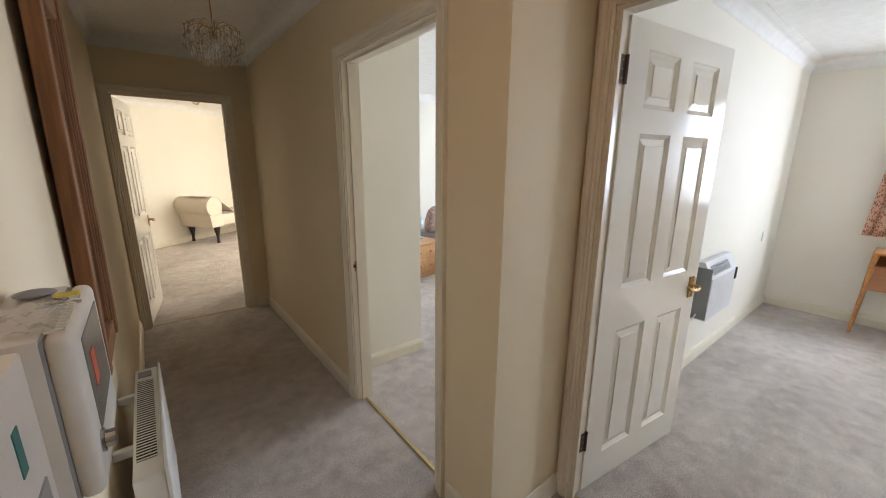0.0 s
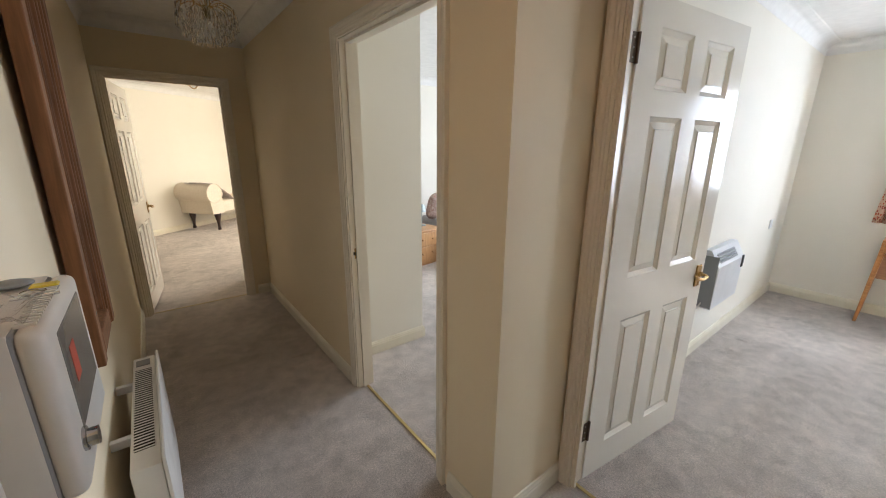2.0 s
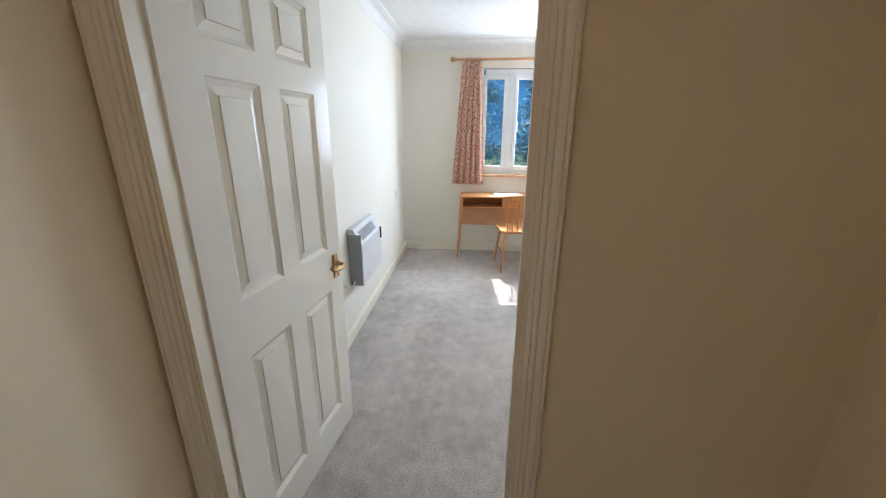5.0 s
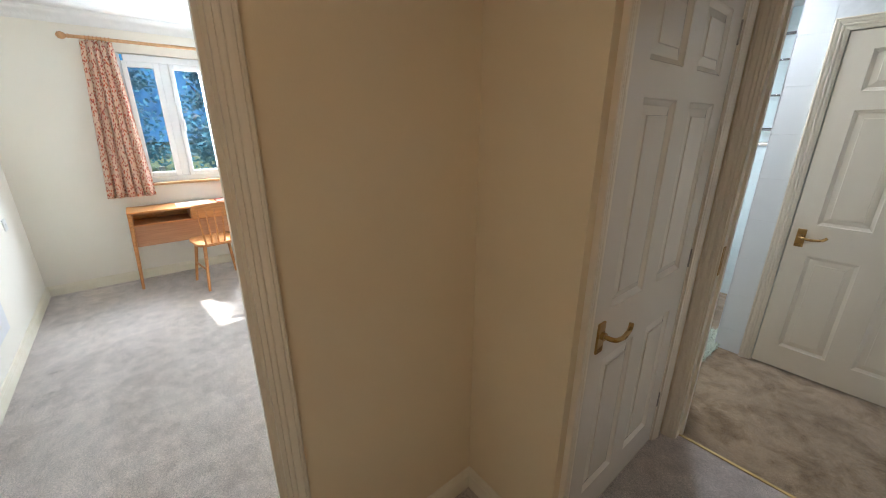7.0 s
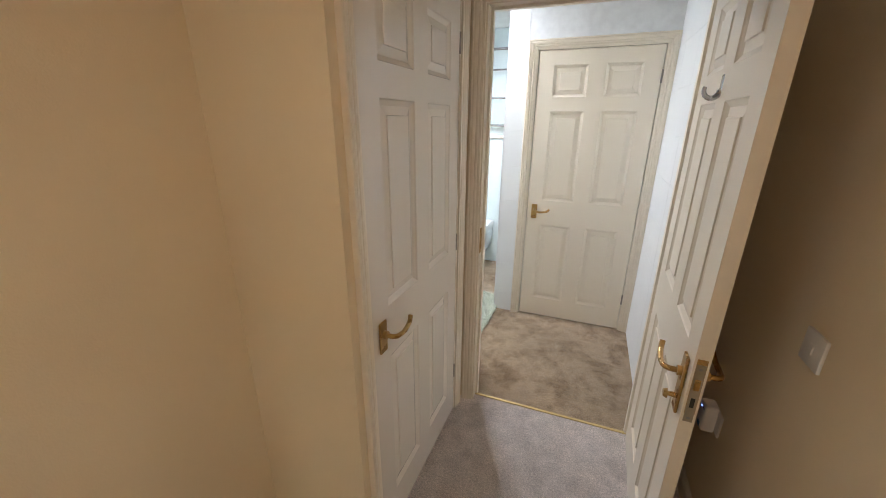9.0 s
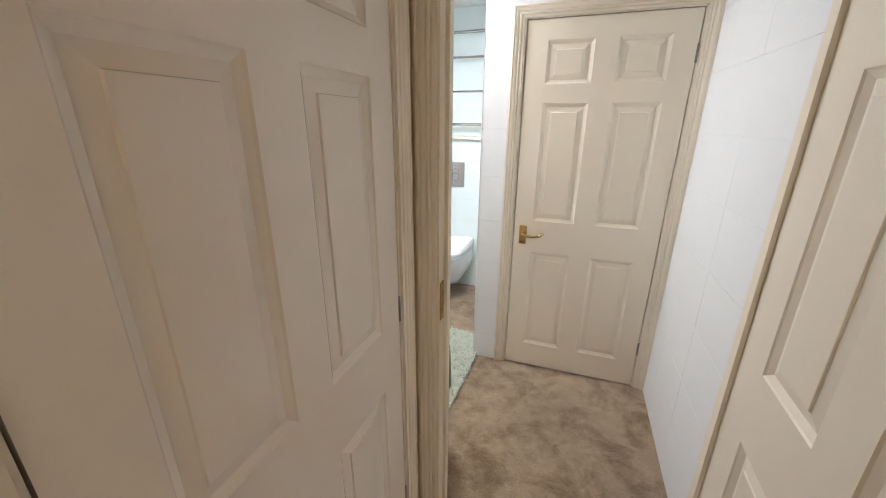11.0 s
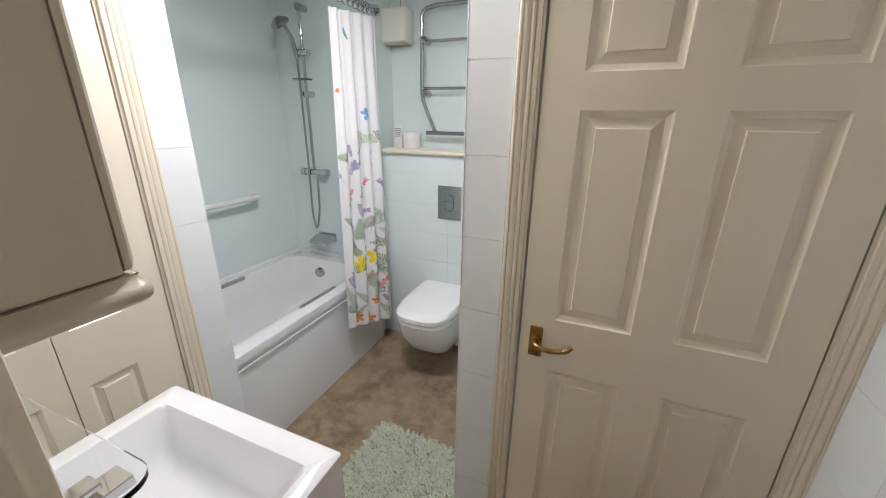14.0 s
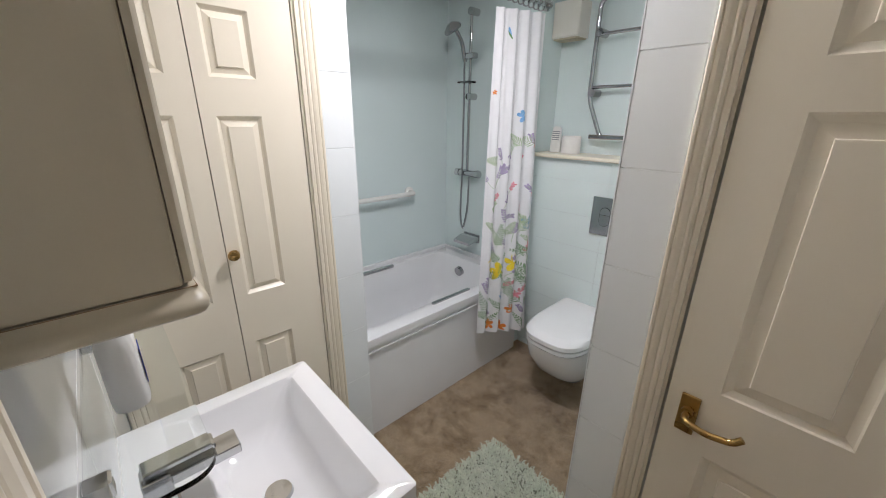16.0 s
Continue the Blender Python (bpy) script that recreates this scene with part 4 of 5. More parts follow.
wp = wall_plate(pose(2.80, 0.98, 0.45, 0, 0, -90), 0.086, 0.086, "white fused switch beside the wall heater", "power_switch")
wall_plate(pose(4.75, 0.98, 0.80, 0, 0, -90), 0.086, 0.086, "white wall switch plate in the bedroom", "light_switch")

# window
win = thing("window_1", pose(5.33, -0.62, 0.955), "white upvc two-light window with a deep sill", "window", kind="structure")
wy0, wy1, wz = -0.695, 0.695, 1.18
part("window_frame", box(0.0, 0.07, wy0, wy0 + 0.06, 0.0, wz, 0.004), UPVC, win)
part("window_frame", box(0.0, 0.07, wy1 - 0.04, wy1, 0.0, wz, 0.004), UPVC, win)
part("window_frame", box(0.0, 0.07, wy0 + 0.06, wy1 - 0.06, 0.0, 0.06, 0.004), UPVC, win)
part("window_frame", box(0.0, 0.07, wy0 + 0.06, wy1 - 0.06, wz - 0.06, wz, 0.004), UPVC, win)
part("mullion", box(0.0, 0.07, 0.30, 0.37, 0.06, wz - 0.06, 0.004), UPVC, win)
for y0, y1 in ((wy0 + 0.06, 0.30), (0.37, wy1 - 0.04)):
    s = part("sash", box(-0.012, 0.05, y0, y0 + 0.05, 0.06, wz - 0.06, 0.004), UPVC, win)
    part("sash_stile", box(-0.012, 0.05, y1 - 0.04, y1, 0.06, wz - 0.06, 0.004), UPVC, s)
    part("sash_rail", box(-0.012, 0.05, y0 + 0.05, y1 - 0.04, 0.06, 0.11, 0.004), UPVC, s)
    part("sash_rail", box(-0.012, 0.05, y0 + 0.05, y1 - 0.04, wz - 0.11, wz - 0.06, 0.004), UPVC, s)
    pane = part("pane", box(0.02, 0.026, y0 + 0.05, y1 - 0.04, 0.11, wz - 0.11), GLASS, win)
    pane.visible_shadow = False
part("window_handle", box(-0.03, -0.012, 0.25, 0.27, 0.5, 0.62, 0.004), UPVC, win)
part("window_sill", box(-0.10, 0.0, wy0 - 0.02, wy1 + 0.02, -0.012, 0.012, 0.005, 2), wood("varnished_sill", (0.55, 0.33, 0.14), (0.4, 0.22, 0.08), 0.3, axis=1), win, "varnished wooden window sill")

rod = thing("curtain_rod", pose(5.2, -0.62, 2.215), "turned wooden curtain pole with ball finials", "curtain rod")
part("pole", cyl((0, -1.0, 0), (0, 0.95, 0), 0.014), PINE, rod, smooth=True)
for s in (-1, 1):
    fin = lathe([(0.014, 0.0), (0.018, 0.01), (0.013, 0.02), (0.024, 0.035), (0.03, 0.055), (0.022, 0.075), (0.006, 0.085)], 14)
    bmesh.ops.transform(fin, matrix=pose(0, 0.95 if s > 0 else -1.0, 0, -90 * s, 0, 0), verts=fin.verts)
    part("finial", fin, PINE, rod, smooth=True)
    part("bracket", box(-0.012, 0.1, 0.86 * s - 0.012 - 0.03, 0.86 * s + 0.012 - 0.03, -0.014, 0.014, 0.003), PINE, rod)
for k in range(7):
    y = 0.70 + 0.026 * k
    part("ring", tube([(0.02 * math.cos(a), y, -0.003 + 0.02 * math.sin(a)) for a in [q * 0.4488 for q in range(15)]], 0.0035, 6), TEAK, rod, smooth=True)

# printed curtain fabric
CURTAIN = bpy.data.materials.new("leaf_print_curtain")
CURTAIN.use_nodes = True
cn = CURTAIN.node_tree
cb = cn.nodes["Principled BSDF"]
cb.inputs["Roughness"].default_value = 0.9
tcn = cn.nodes.new("ShaderNodeTexCoord")
mpn = cn.nodes.new("ShaderNodeMapping")
mpn.inputs["Scale"].default_value, mpn.inputs["Rotation"].default_value = (74, 74, 40), (0.6, 0.3, 0.5)
vor = cn.nodes.new("ShaderNodeTexVoronoi")
vor.inputs["Scale"].default_value = 1.0
vor.inputs["Randomness"].default_value = 0.8
cn.links.new(tcn.outputs["Object"], mpn.inputs["Vector"])
cn.links.new(mpn.outputs[0], vor.inputs["Vector"])
rampn = cn.nodes.new("ShaderNodeValToRGB")
rampn.color_ramp.elements[0].position, rampn.color_ramp.elements[0].color = 0.36, (1, 1, 1, 1)
rampn.color_ramp.elements[1].position, rampn.color_ramp.elements[1].color = 0.44, (0, 0, 0, 1)
cn.links.new(vor.outputs["Distance"], rampn.inputs["Fac"])
hue = cn.nodes.new("ShaderNodeValToRGB")
hue.color_ramp.elements[0].color, hue.color_ramp.elements[1].color = (0.66, 0.17, 0.06, 1), (0.42, 0.11, 0.11, 1)
sepn = cn.nodes.new("ShaderNodeSeparateColor")
cn.links.new(vor.outputs["Color"], sepn.inputs[0])
cn.links.new(sepn.outputs[0], hue.inputs["Fac"])
mixn = cn.nodes.new("ShaderNodeMix")
mixn.data_type = "RGBA"
mixn.inputs["A"].default_value = (0.82, 0.64, 0.49, 1)
cn.links.new(rampn.outputs[0], mixn.inputs["Factor"])
cn.links.new(hue.outputs[0], mixn.inputs["B"])
cn.links.new(mixn.outputs["Result"], cb.inputs["Base Color"])
cb.inputs["Transmission Weight"].default_value = 0.0
trn = cn.nodes.new("ShaderNodeBsdfTranslucent")
cn.links.new(mixn.outputs["Result"], trn.inputs["Color"])
mshn = cn.nodes.new("ShaderNodeMixShader")
mshn.inputs[0].default_value = 0.5
cn.links.new(cb.outputs[0], mshn.inputs[1])
cn.links.new(trn.outputs[0], mshn.inputs[2])
cn.links.new(mshn.outputs[0], cn.nodes["Material Output"].inputs["Surface"])


def hanging(y_top0, y_top1, y_bot0, y_bot1, z0, z1, x, folds, deep, n=90, rows=24):
    """A curtain that hangs in folds along y; it flares from top to bottom."""
    bm = bmesh.new()
    vs = []
    for r in range(rows + 1):
        f = r / rows
        row = []
        for k in range(n + 1):
            u = k / n
            y = (y_top0 + (y_top1 - y_top0) * u) * (1 - f) + (y_bot0 + (y_bot1 - y_bot0) * u) * f
            ph = u * folds * 2 * math.pi
            d = deep * (0.55 + 0.6 * f) * (math.sin(ph + 0.5 * math.sin(ph * 0.37 + 2 * f)) + 0.3 * math.sin(2.3 * ph + 1))
            row.append(bm.verts.new((x + d, y + 0.3 * deep * math.cos(ph), z1 + (z0 - z1) * f)))
        vs.append(row)
    for a, b in zip(vs, vs[1:]):
        for k in range(n):
            bm.faces.new((a[k], a[k + 1], b[k + 1], b[k]))
    return bm


cur = tagged(part("curtain", hanging(0.06, 0.27, -0.0, 0.37, 0.86, 2.195, 5.19, 5, 0.022), CURTAIN, smooth=True),
             "cream curtain with a red leaf print, drawn to one side", "curtain", group="bedroom curtains")
cur.modifiers.new("thickness", "SOLIDIFY").thickness = 0.0025
cur2 = tagged(part("curtain", hanging(-1.52, -1.30, -1.62, -1.24, 0.86, 2.195, 5.19, 5, 0.022), CURTAIN, smooth=True),
              "cream curtain with a red leaf print, drawn to one side", "curtain", group="bedroom curtains")
cur2.modifiers.new("thickness", "SOLIDIFY").thickness = 0.0025

desk = thing("desk", pose(4.93, -0.95, 0), "orange teak writing desk with an open shelf and tapered legs", "desk")
DW, DD = 1.22, 0.34
part("top", box(0.0, DD, 0.0, DW, 0.735, 0.753, 0.004, 2), TEAK, desk)
part("shelf", box(0.01, DD - 0.01, 0.02, DW - 0.02, 0.615, 0.63, 0.002), TEAK, desk)
part("end_panel", box(0.0, DD, 0.0, 0.018, 0.615, 0.735), TEAK, desk)
part("end_panel", box(0.0, DD, DW - 0.018, DW, 0.615, 0.735), TEAK, desk)
part("back_panel", box(DD - 0.02, DD - 0.008, 0.018, DW - 0.018, 0.40, 0.735), TEAK, desk)
part("drawer_front", box(0.002, 0.02, 0.30, 0.72, 0.632, 0.733, 0.002), TEAK, desk)
part("divider", box(0.02, DD - 0.02, 0.72, 0.735, 0.63, 0.735), TEAK, desk)
part("knee_panel", box(0.10, 0.115, 0.02, DW - 0.02, 0.40, 0.615), wood("faded_teak", (0.52, 0.27, 0.14), (0.42, 0.2, 0.1), 0.4, axis=1), desk)
for x, y in ((0.03, 0.02), (0.03, DW - 0.02), (DD - 0.04, 0.02), (DD - 0.04, DW - 0.02)):
    out = 0.04 if y > 0.5 else -0.04
    part("leg", cyl((x - 0.0, y + out, 0.0), (x, y, 0.735), 0.012, 0.02, 10), TEAK, desk, smooth=True)
# White sheet stands in for the patch of sunlight on the desk.
tagged(part("sun_patch_sheet", box(4.99, 5.2, -0.42, -0.12, 0.754, 0.758), material("paper", (0.85, 0.84, 0.8), 0.8)), "white sheet in place of the sun patch on the desk", "paper")
tagged(part("booklet", box(5.0, 5.18, -0.70, -0.47, 0.754, 0.766, 0.001), material("red_cover", (0.45, 0.12, 0.1), 0.5)), "thin red booklet on the desk", "book")

chair = thing("spindle_chair", pose(4.72, -0.36, 0, 0, 0, 8), "orange teak dining chair with a spindle back", "chair")
srings = [rrect(-0.19, 0.20, -0.20, 0.20, z, 0.09 - i * 0.0, 5) for i, z in enumerate((0.43, 0.455))]
part("seat", loft(srings), TEAK, chair, smooth=True)
for sx, sy in ((-1, -1), (-1, 1), (1, -1), (1, 1)):
    part("leg", cyl((0.20 * sx, 0.19 * sy, 0.0), (0.13 * sx, 0.14 * sy, 0.435), 0.012, 0.017, 10), TEAK, chair, smooth=True)
for sy in (-1, 1):
    part("stretcher", cyl((-0.17, 0.168 * sy, 0.2), (0.17, 0.168 * sy, 0.2), 0.009, seg=8), TEAK, chair, smooth=True)
for k in range(6):
    y = -0.16 + 0.064 * k
    part("spindle", cyl((-0.17, y * 0.85, 0.455), (-0.24, y * 1.1, 0.80), 0.009, 0.007, 8), TEAK, chair, smooth=True)
crest = loft([[(-0.25 + 0.02 * (u * u), 0.21 * u, 0.785), (-0.232 + 0.02 * (u * u), 0.21 * u, 0.785), (-0.237 + 0.02 * (u * u), 0.21 * u, 0.845 - 0.012 * u * u), (-0.255 + 0.02 * (u * u), 0.21 * u, 0.845 - 0.012 * u * u)]
              for u in [-1 + 0.2 * k for k in range(11)]])
part("crest_rail", crest, TEAK, chair, smooth=True)

bl = thing("bedroom_chandelier", pose(3.45, -0.58, H), "small glass pendant light in the bedroom", "chandelier")
part("cord", cyl((0, 0, 0), (0, 0, -0.14), 0.004, seg=6), BRASS, bl)
part("frame", lathe([(0.03, -0.14), (0.1, -0.17), (0.102, -0.175), (0.03, -0.15)]), BRASS, bl, smooth=True)
glass_tier(bl, 0.1, -0.16, 16, 0)
glass_tier(bl, 0.07, -0.2, 12, 0.4)

# ---- bathroom ----
bath = thing("bathtub", pose(2.06, -3.895, 0), "white acrylic bathtub with a flat side panel and chrome grips", "bathtub")
BL, BW, RIM = 1.27, BX - 2.06 - 0.004, 0.585
outer = [rrect(0.0, BW, 0.002, BL, z, 0.02) for z in (RIM - 0.045, RIM - 0.004)]
top = rrect(0.004, BW - 0.004, 0.006, BL - 0.004, RIM, 0.02)
inner = [rrect(0.075, BW - 0.06, 0.10, BL - 0.06, RIM, 0.09), rrect(0.083, BW - 0.068, 0.108, BL - 0.07, RIM - 0.012, 0.09),
         rrect(0.11, BW - 0.085, 0.14, BL - 0.14, 0.40, 0.11), rrect(0.13, BW - 0.10, 0.16, BL - 0.2, 0.26, 0.12), rrect(0.17, BW - 0.14, 0.2, BL - 0.26, 0.215, 0.12)]
part("tub", loft([*outer, top, *inner], close_start=False), ACRYLIC, bath, smooth=True)
part("wall_lip", box(BW - 0.02, BW, 0.004, BL, RIM - 0.004, RIM + 0.028, 0.006, 2), ACRYLIC, bath)
part("wall_lip", box(0.02, BW - 0.02, 0.002, 0.022, RIM - 0.004, RIM + 0.028, 0.006, 2), ACRYLIC, bath)
pan = bmesh.new()
add_box(pan, 0.018, 0.028, 0.012, BL, 0.0, RIM - 0.088, 0.003)
add_box(pan, 0.006, 0.03, 0.012, BL, RIM - 0.088, RIM - 0.074, 0.004, 2)
part("side_panel", pan, ACRYLIC, bath, "flat white bath panel")
part("panel_top", box(0.012, 0.03, 0.012, BL, RIM - 0.074, RIM - 0.045), ACRYLIC, bath)
for x, y in ((0.078, 0.60), (BW - 0.064, 0.72)):
    g = part("grip", box(x - 0.012, x + 0.012, y - 0.15, y + 0.15, RIM - 0.014, RIM + 0.010, 0.006, 2), CHROME, bath, "chrome bath grip", smooth=True)
part("overflow", cyl((0.47, 0.128, 0.50), (0.47, 0.155, 0.495), 0.036, 0.034, 20), DULL_CHROME, bath, "round chrome overflow", smooth=True)

tap = thing("bath_filler", pose(2.545, TAPS, 0.72), "chrome waterfall bath spout on the wall", "tap")
part("spout", loft([[(-0.075, y, z - 0.004), (0.075, y, z - 0.004), (0.075, y, z + h), (-0.075, y, z + h)] for y, z, h in ((0.0, 0.0, 0.035), (0.05, 0.0, 0.03), (0.12, -0.012, 0.016))]), CHROME, tap)
part("plate", box(-0.08, 0.08, 0.0, 0.008, -0.02, 0.045, 0.003), CHROME, tap)

shower = thing("shower_set", pose(2.565, TAPS, 0), "chrome shower with a riser rail, hand shower and bar valve", "shower")
part("riser", cyl((0, 0.055, 1.24), (0, 0.055, 2.23), 0.010, seg=12), CHROME, shower, smooth=True)
for z in (2.215, 1.72):
    part("bracket", cyl((0, 0.0, z), (0, 0.07, z), 0.022, seg=14), CHROME, shower, smooth=True)
part("slider", box(-0.05, 0.05, 0.035, 0.085, 1.945, 1.98, 0.008, 3), CHROME, shower, smooth=True)
hd = part("hand_shower", tube(bend([(0.03, 0.075, 1.93), (0.035, 0.10, 2.04), (0.04, 0.15, 2.10)], 0.03), 0.013, 10), DULL_CHROME, shower, smooth=True)
hb2 = lathe([(0.02, 0.036), (0.054, 0.014), (0.06, 0.0), (0.055, -0.01), (0.048, -0.011)], 20)
bmesh.ops.transform(hb2, matrix=pose(0.045, 0.175, 2.105, -38, 0, -14), verts=hb2.verts)
part("spray_head", hb2, DULL_CHROME, hd, smooth=True)
part("dish", box(-0.055, 0.055, 0.05, 0.12, 1.80, 1.812, 0.006, 2), glass("clear_dish", (0.9, 0.95, 0.95), 0.1), shower, "clear soap dish")
v = part("bar_valve", cyl((-0.075, 0.05, 1.215), (0.075, 0.05, 1.215), 0.022, seg=16), CHROME, shower, "chrome thermostatic bar valve", smooth=True)
for x in (-0.11, 0.075):
    part("knob", cyl((x, 0.05, 1.215), (x + 0.035, 0.05, 1.215), 0.026, seg=12), CHROME, v, smooth=True)
for x in (-0.055, 0.055):
    part("elbow", cyl((x, 0.0, 1.215), (x, 0.045, 1.215), 0.022, seg=14), CHROME, v, smooth=True)
part("hose", tube(bend([(-0.02, 0.055, 1.19), (-0.028, 0.07, 0.95), (0.0, 0.085, 0.79), (0.032, 0.08, 0.90), (0.028, 0.075, 1.3), (0.026, 0.08, 1.75), (0.03, 0.08, 1.93)], 0.06, 8), 0.007, 8), DULL_CHROME, shower, "flexible metal shower hose", smooth=True)

grab = thing("grab_rail", pose(BX, -3.53, 1.08), "white plastic grab rail on the wall above the bath", "grab rail")
part("bar", tube(bend([(-0.005, 0.0, 0.0), (-0.075, 0.0, 0.0), (-0.075, 0.78, 0.0), (-0.005, 0.78, 0.0)], 0.05), 0.016, 12), PLASTIC, grab, smooth=True)
for y in (0.0, 0.78):
    part("flange", cyl((0.0, y, 0.0), (-0.012, y, 0.0), 0.036, seg=18), PLASTIC, grab, smooth=True)

tagged(part("window_sill_shelf", box(1.105, 2.116, WCB, WCY + 0.03, 1.362, 1.385, 0.006, 2), GLOSS), "cream-painted shelf above the tiled boxing", "shelf")
fr = thing("air_freshener", pose(2.035, -4.10, 1.386, 0, 0, 20), "white plastic air freshener with vent slots", "air freshener")
part("case", loft([rrect(-0.034 * k, 0.034 * k, -0.028 * k, 0.028 * k, z, 0.02 * k) for z, k in ((0.0, 1.0), (0.10, 0.9), (0.148, 0.72), (0.155, 0.5))]), PLASTIC, fr, smooth=True)
for k in range(5):
    part("vent_slot", box(-0.022, 0.022, 0.0265, 0.0295, 0.075 + k * 0.012, 0.080 + k * 0.012), GREYER, fr)
tr = lathe([(0.02, 0.0), (0.055, 0.0), (0.057, 0.005), (0.057, 0.098), (0.055, 0.102), (0.02, 0.102), (0.02, 0.0)], 24)
tro = tagged(part("toilet_roll", tr, material("tissue", (0.84, 0.82, 0.79), 0.95, scale=30, amount=0.3), smooth=True), "white toilet roll standing on the shelf", "toilet roll")
tro.matrix_world = pose(1.925, -4.09, 1.386)

fan = thing("extractor_fan", pose(2.05, WCB, 2.02), "cream plastic extractor fan box", "extractor fan")
FANBOX = material("ivory_fan_plastic", (0.80, 0.77, 0.70), 0.4, tint=(0.74, 0.70, 0.60), scale=9, amount=0.4)
part("case", box(-0.10, 0.07, 0.0, 0.118, 0.012, 0.2, 0.004, 2), FANBOX, fan, smooth=True)
part("underside_grille", box(-0.092, 0.062, 0.012, 0.110, 0.004, 0.013, 0.002), material("yellowed_plastic", (0.62, 0.54, 0.38), 0.5), fan, "yellowed grille under the box")
part("cable", cyl((-0.01, 0.006, 0.198), (-0.01, 0.006, H - 2.02), 0.0025, seg=6), GREYER, fan, "thin grey supply cable")
part("front_cover", box(-0.096, 0.066, 0.1185, 0.1225, 0.016, 0.196, 0.0015), FANBOX, fan)

rail = thing("towel_rail", pose(0, WCB, 0), "chrome heated towel rail with four bars", "towel rail")
part("frame", tube(bend([(1.755, 0.07, 1.487), (1.775, 0.07, 1.51), (1.86, 0.07, 1.70), (1.86, 0.07, 2.2), (1.77, 0.07, 2.22), (1.30, 0.07, 2.22), (1.21, 0.07, 2.2), (1.21, 0.07, 1.70), (1.295, 0.07, 1.51), (1.315, 0.07, 1.487)], 0.05, 7), 0.0125, 12), DULL_CHROME, rail, smooth=True)
for z in (2.03, 1.76):
    part("bar", cyl((1.21, 0.07, z), (1.86, 0.07, z), 0.009, seg=10), DULL_CHROME, rail, smooth=True)
part("bottom_bar", box(1.22, 1.83, 0.055, 0.085, 1.475, 1.50, 0.005), DULL_CHROME, rail)
for z in (2.04, 1.73):
    for x in (1.845, 1.225):
        part("wall_bracket", cyl((x, 0.0, z), (x, 0.085, z), 0.022, seg=14), DULL_CHROME, rail, smooth=True)

wc = thing("toilet", pose(1.60, WCY, 0), "white wall-hung toilet with a closed lid", "toilet")


def dee(w, l, z, y0=0.0, n=9):
    """A D-shaped ring that starts at the wall."""
    ring = [(-w, y0, z), (w, y0, z)]
    for k in range(2 * n + 1):
        a = radians(90.0 * (k / n))
        s, c = math.sin(a), math.cos(a)
        p = 0.62
        ring.append((w * math.copysign(abs(c) ** p, c), y0 + l * 0.42 + l * 0.58 * abs(s) ** p, z))
    return ring


part("bowl", loft([dee(0.10, 0.24, 0.10), dee(0.125, 0.33, 0.13), dee(0.155, 0.42, 0.20), dee(0.175, 0.49, 0.30), dee(0.18, 0.515, 0.38), dee(0.182, 0.52, 0.405)]), CERAMIC, wc, smooth=True)
part("seat", loft([dee(0.178, 0.515, 0.407), dee(0.184, 0.525, 0.412), dee(0.184, 0.525, 0.432), dee(0.178, 0.515, 0.437)]), CERAMIC, wc, smooth=True)
part("lid", loft([dee(0.178, 0.515, 0.439), dee(0.186, 0.53, 0.445), dee(0.186, 0.53, 0.468), dee(0.176, 0.51, 0.483), dee(0.15, 0.47, 0.488)]), CERAMIC, wc, smooth=True)
fl = thing("flush_plate", pose(1.60, WCY, 1.06), "brushed chrome dual flush plate", "flush plate")
part("plate", box(-0.08, 0.08, 0.0005, 0.011, -0.11, 0.11, 0.003, 2), SATIN, fl)
for name, r, y, mat in (("button_ring", 0.031, 0.0113, DARK), ("button", 0.0285, 0.013, SATIN)):
    btn = part(name, loft([rrect(-r, r, -r - 0.024, r + 0.024, z, r * 0.96, 6) for z in (-0.003, 0.0)]), mat, fl)
    btn.matrix_local = pose(0, y, 0, -90, 0, 0)
part("button_split", box(-0.028, 0.028, 0.0128, 0.0134, 0.009, 0.011), DARK, fl)

# shower curtain, its rod and print
srod = thing("shower_rod", pose(2.05, TAPS, 2.165), "chrome shower curtain rod with rings", "curtain rod")
part("rod", cyl((0, 0.0, 0), (0, 1.24, 0), 0.0125), CHROME, srod, smooth=True)
part("flange", cyl((0, 0.0, 0), (0, 0.012, 0), 0.03), CHROME, srod, smooth=True)
for k in range(9):
    y = 0.06 + 0.045 * k
    part("ring", tube([(0.024 * math.cos(a), y, -0.008 + 0.028 * math.sin(a)) for a in [q * 0.4488 for q in range(15)]], 0.0035, 6), CHROME, srod, smooth=True)

CZ0, CZ1 = 0.275, 2.10


def cloth(u, f):
    """The shower curtain's surface: u along it, f from top to bottom."""
    y = (-3.868 + 0.415 * u) * (1 - f) + (-3.875 + 0.475 * u) * f
    ph = u * 4.0 * 2 * math.pi + 0.6 * math.sin(3 * f)
    d = (0.014 + 0.010 * f * (1 - u)) * math.sin(ph) + 0.005 * math.sin(2.1 * ph + 1)
    x = 2.032 - 0.014 * f - 0.03 * f * (1 - u) + d
    return Vector((min(x, 2.055), y + 0.006 * math.cos(ph), CZ1 + (CZ0 - CZ1) * f + 0.15 * (u - 0.5) * f - 0.04 * (u - 0.5) * (1 - f)))


def cloth_normal(u, f):
    a = cloth(min(u + 0.004, 1), f) - cloth(max(u - 0.004, 0), f)
    b = cloth(u, min(f + 0.004, 1)) - cloth(u, max(f - 0.004, 0))
    n = a.cross(b).normalized()
    return n if n.x < 0 else -n


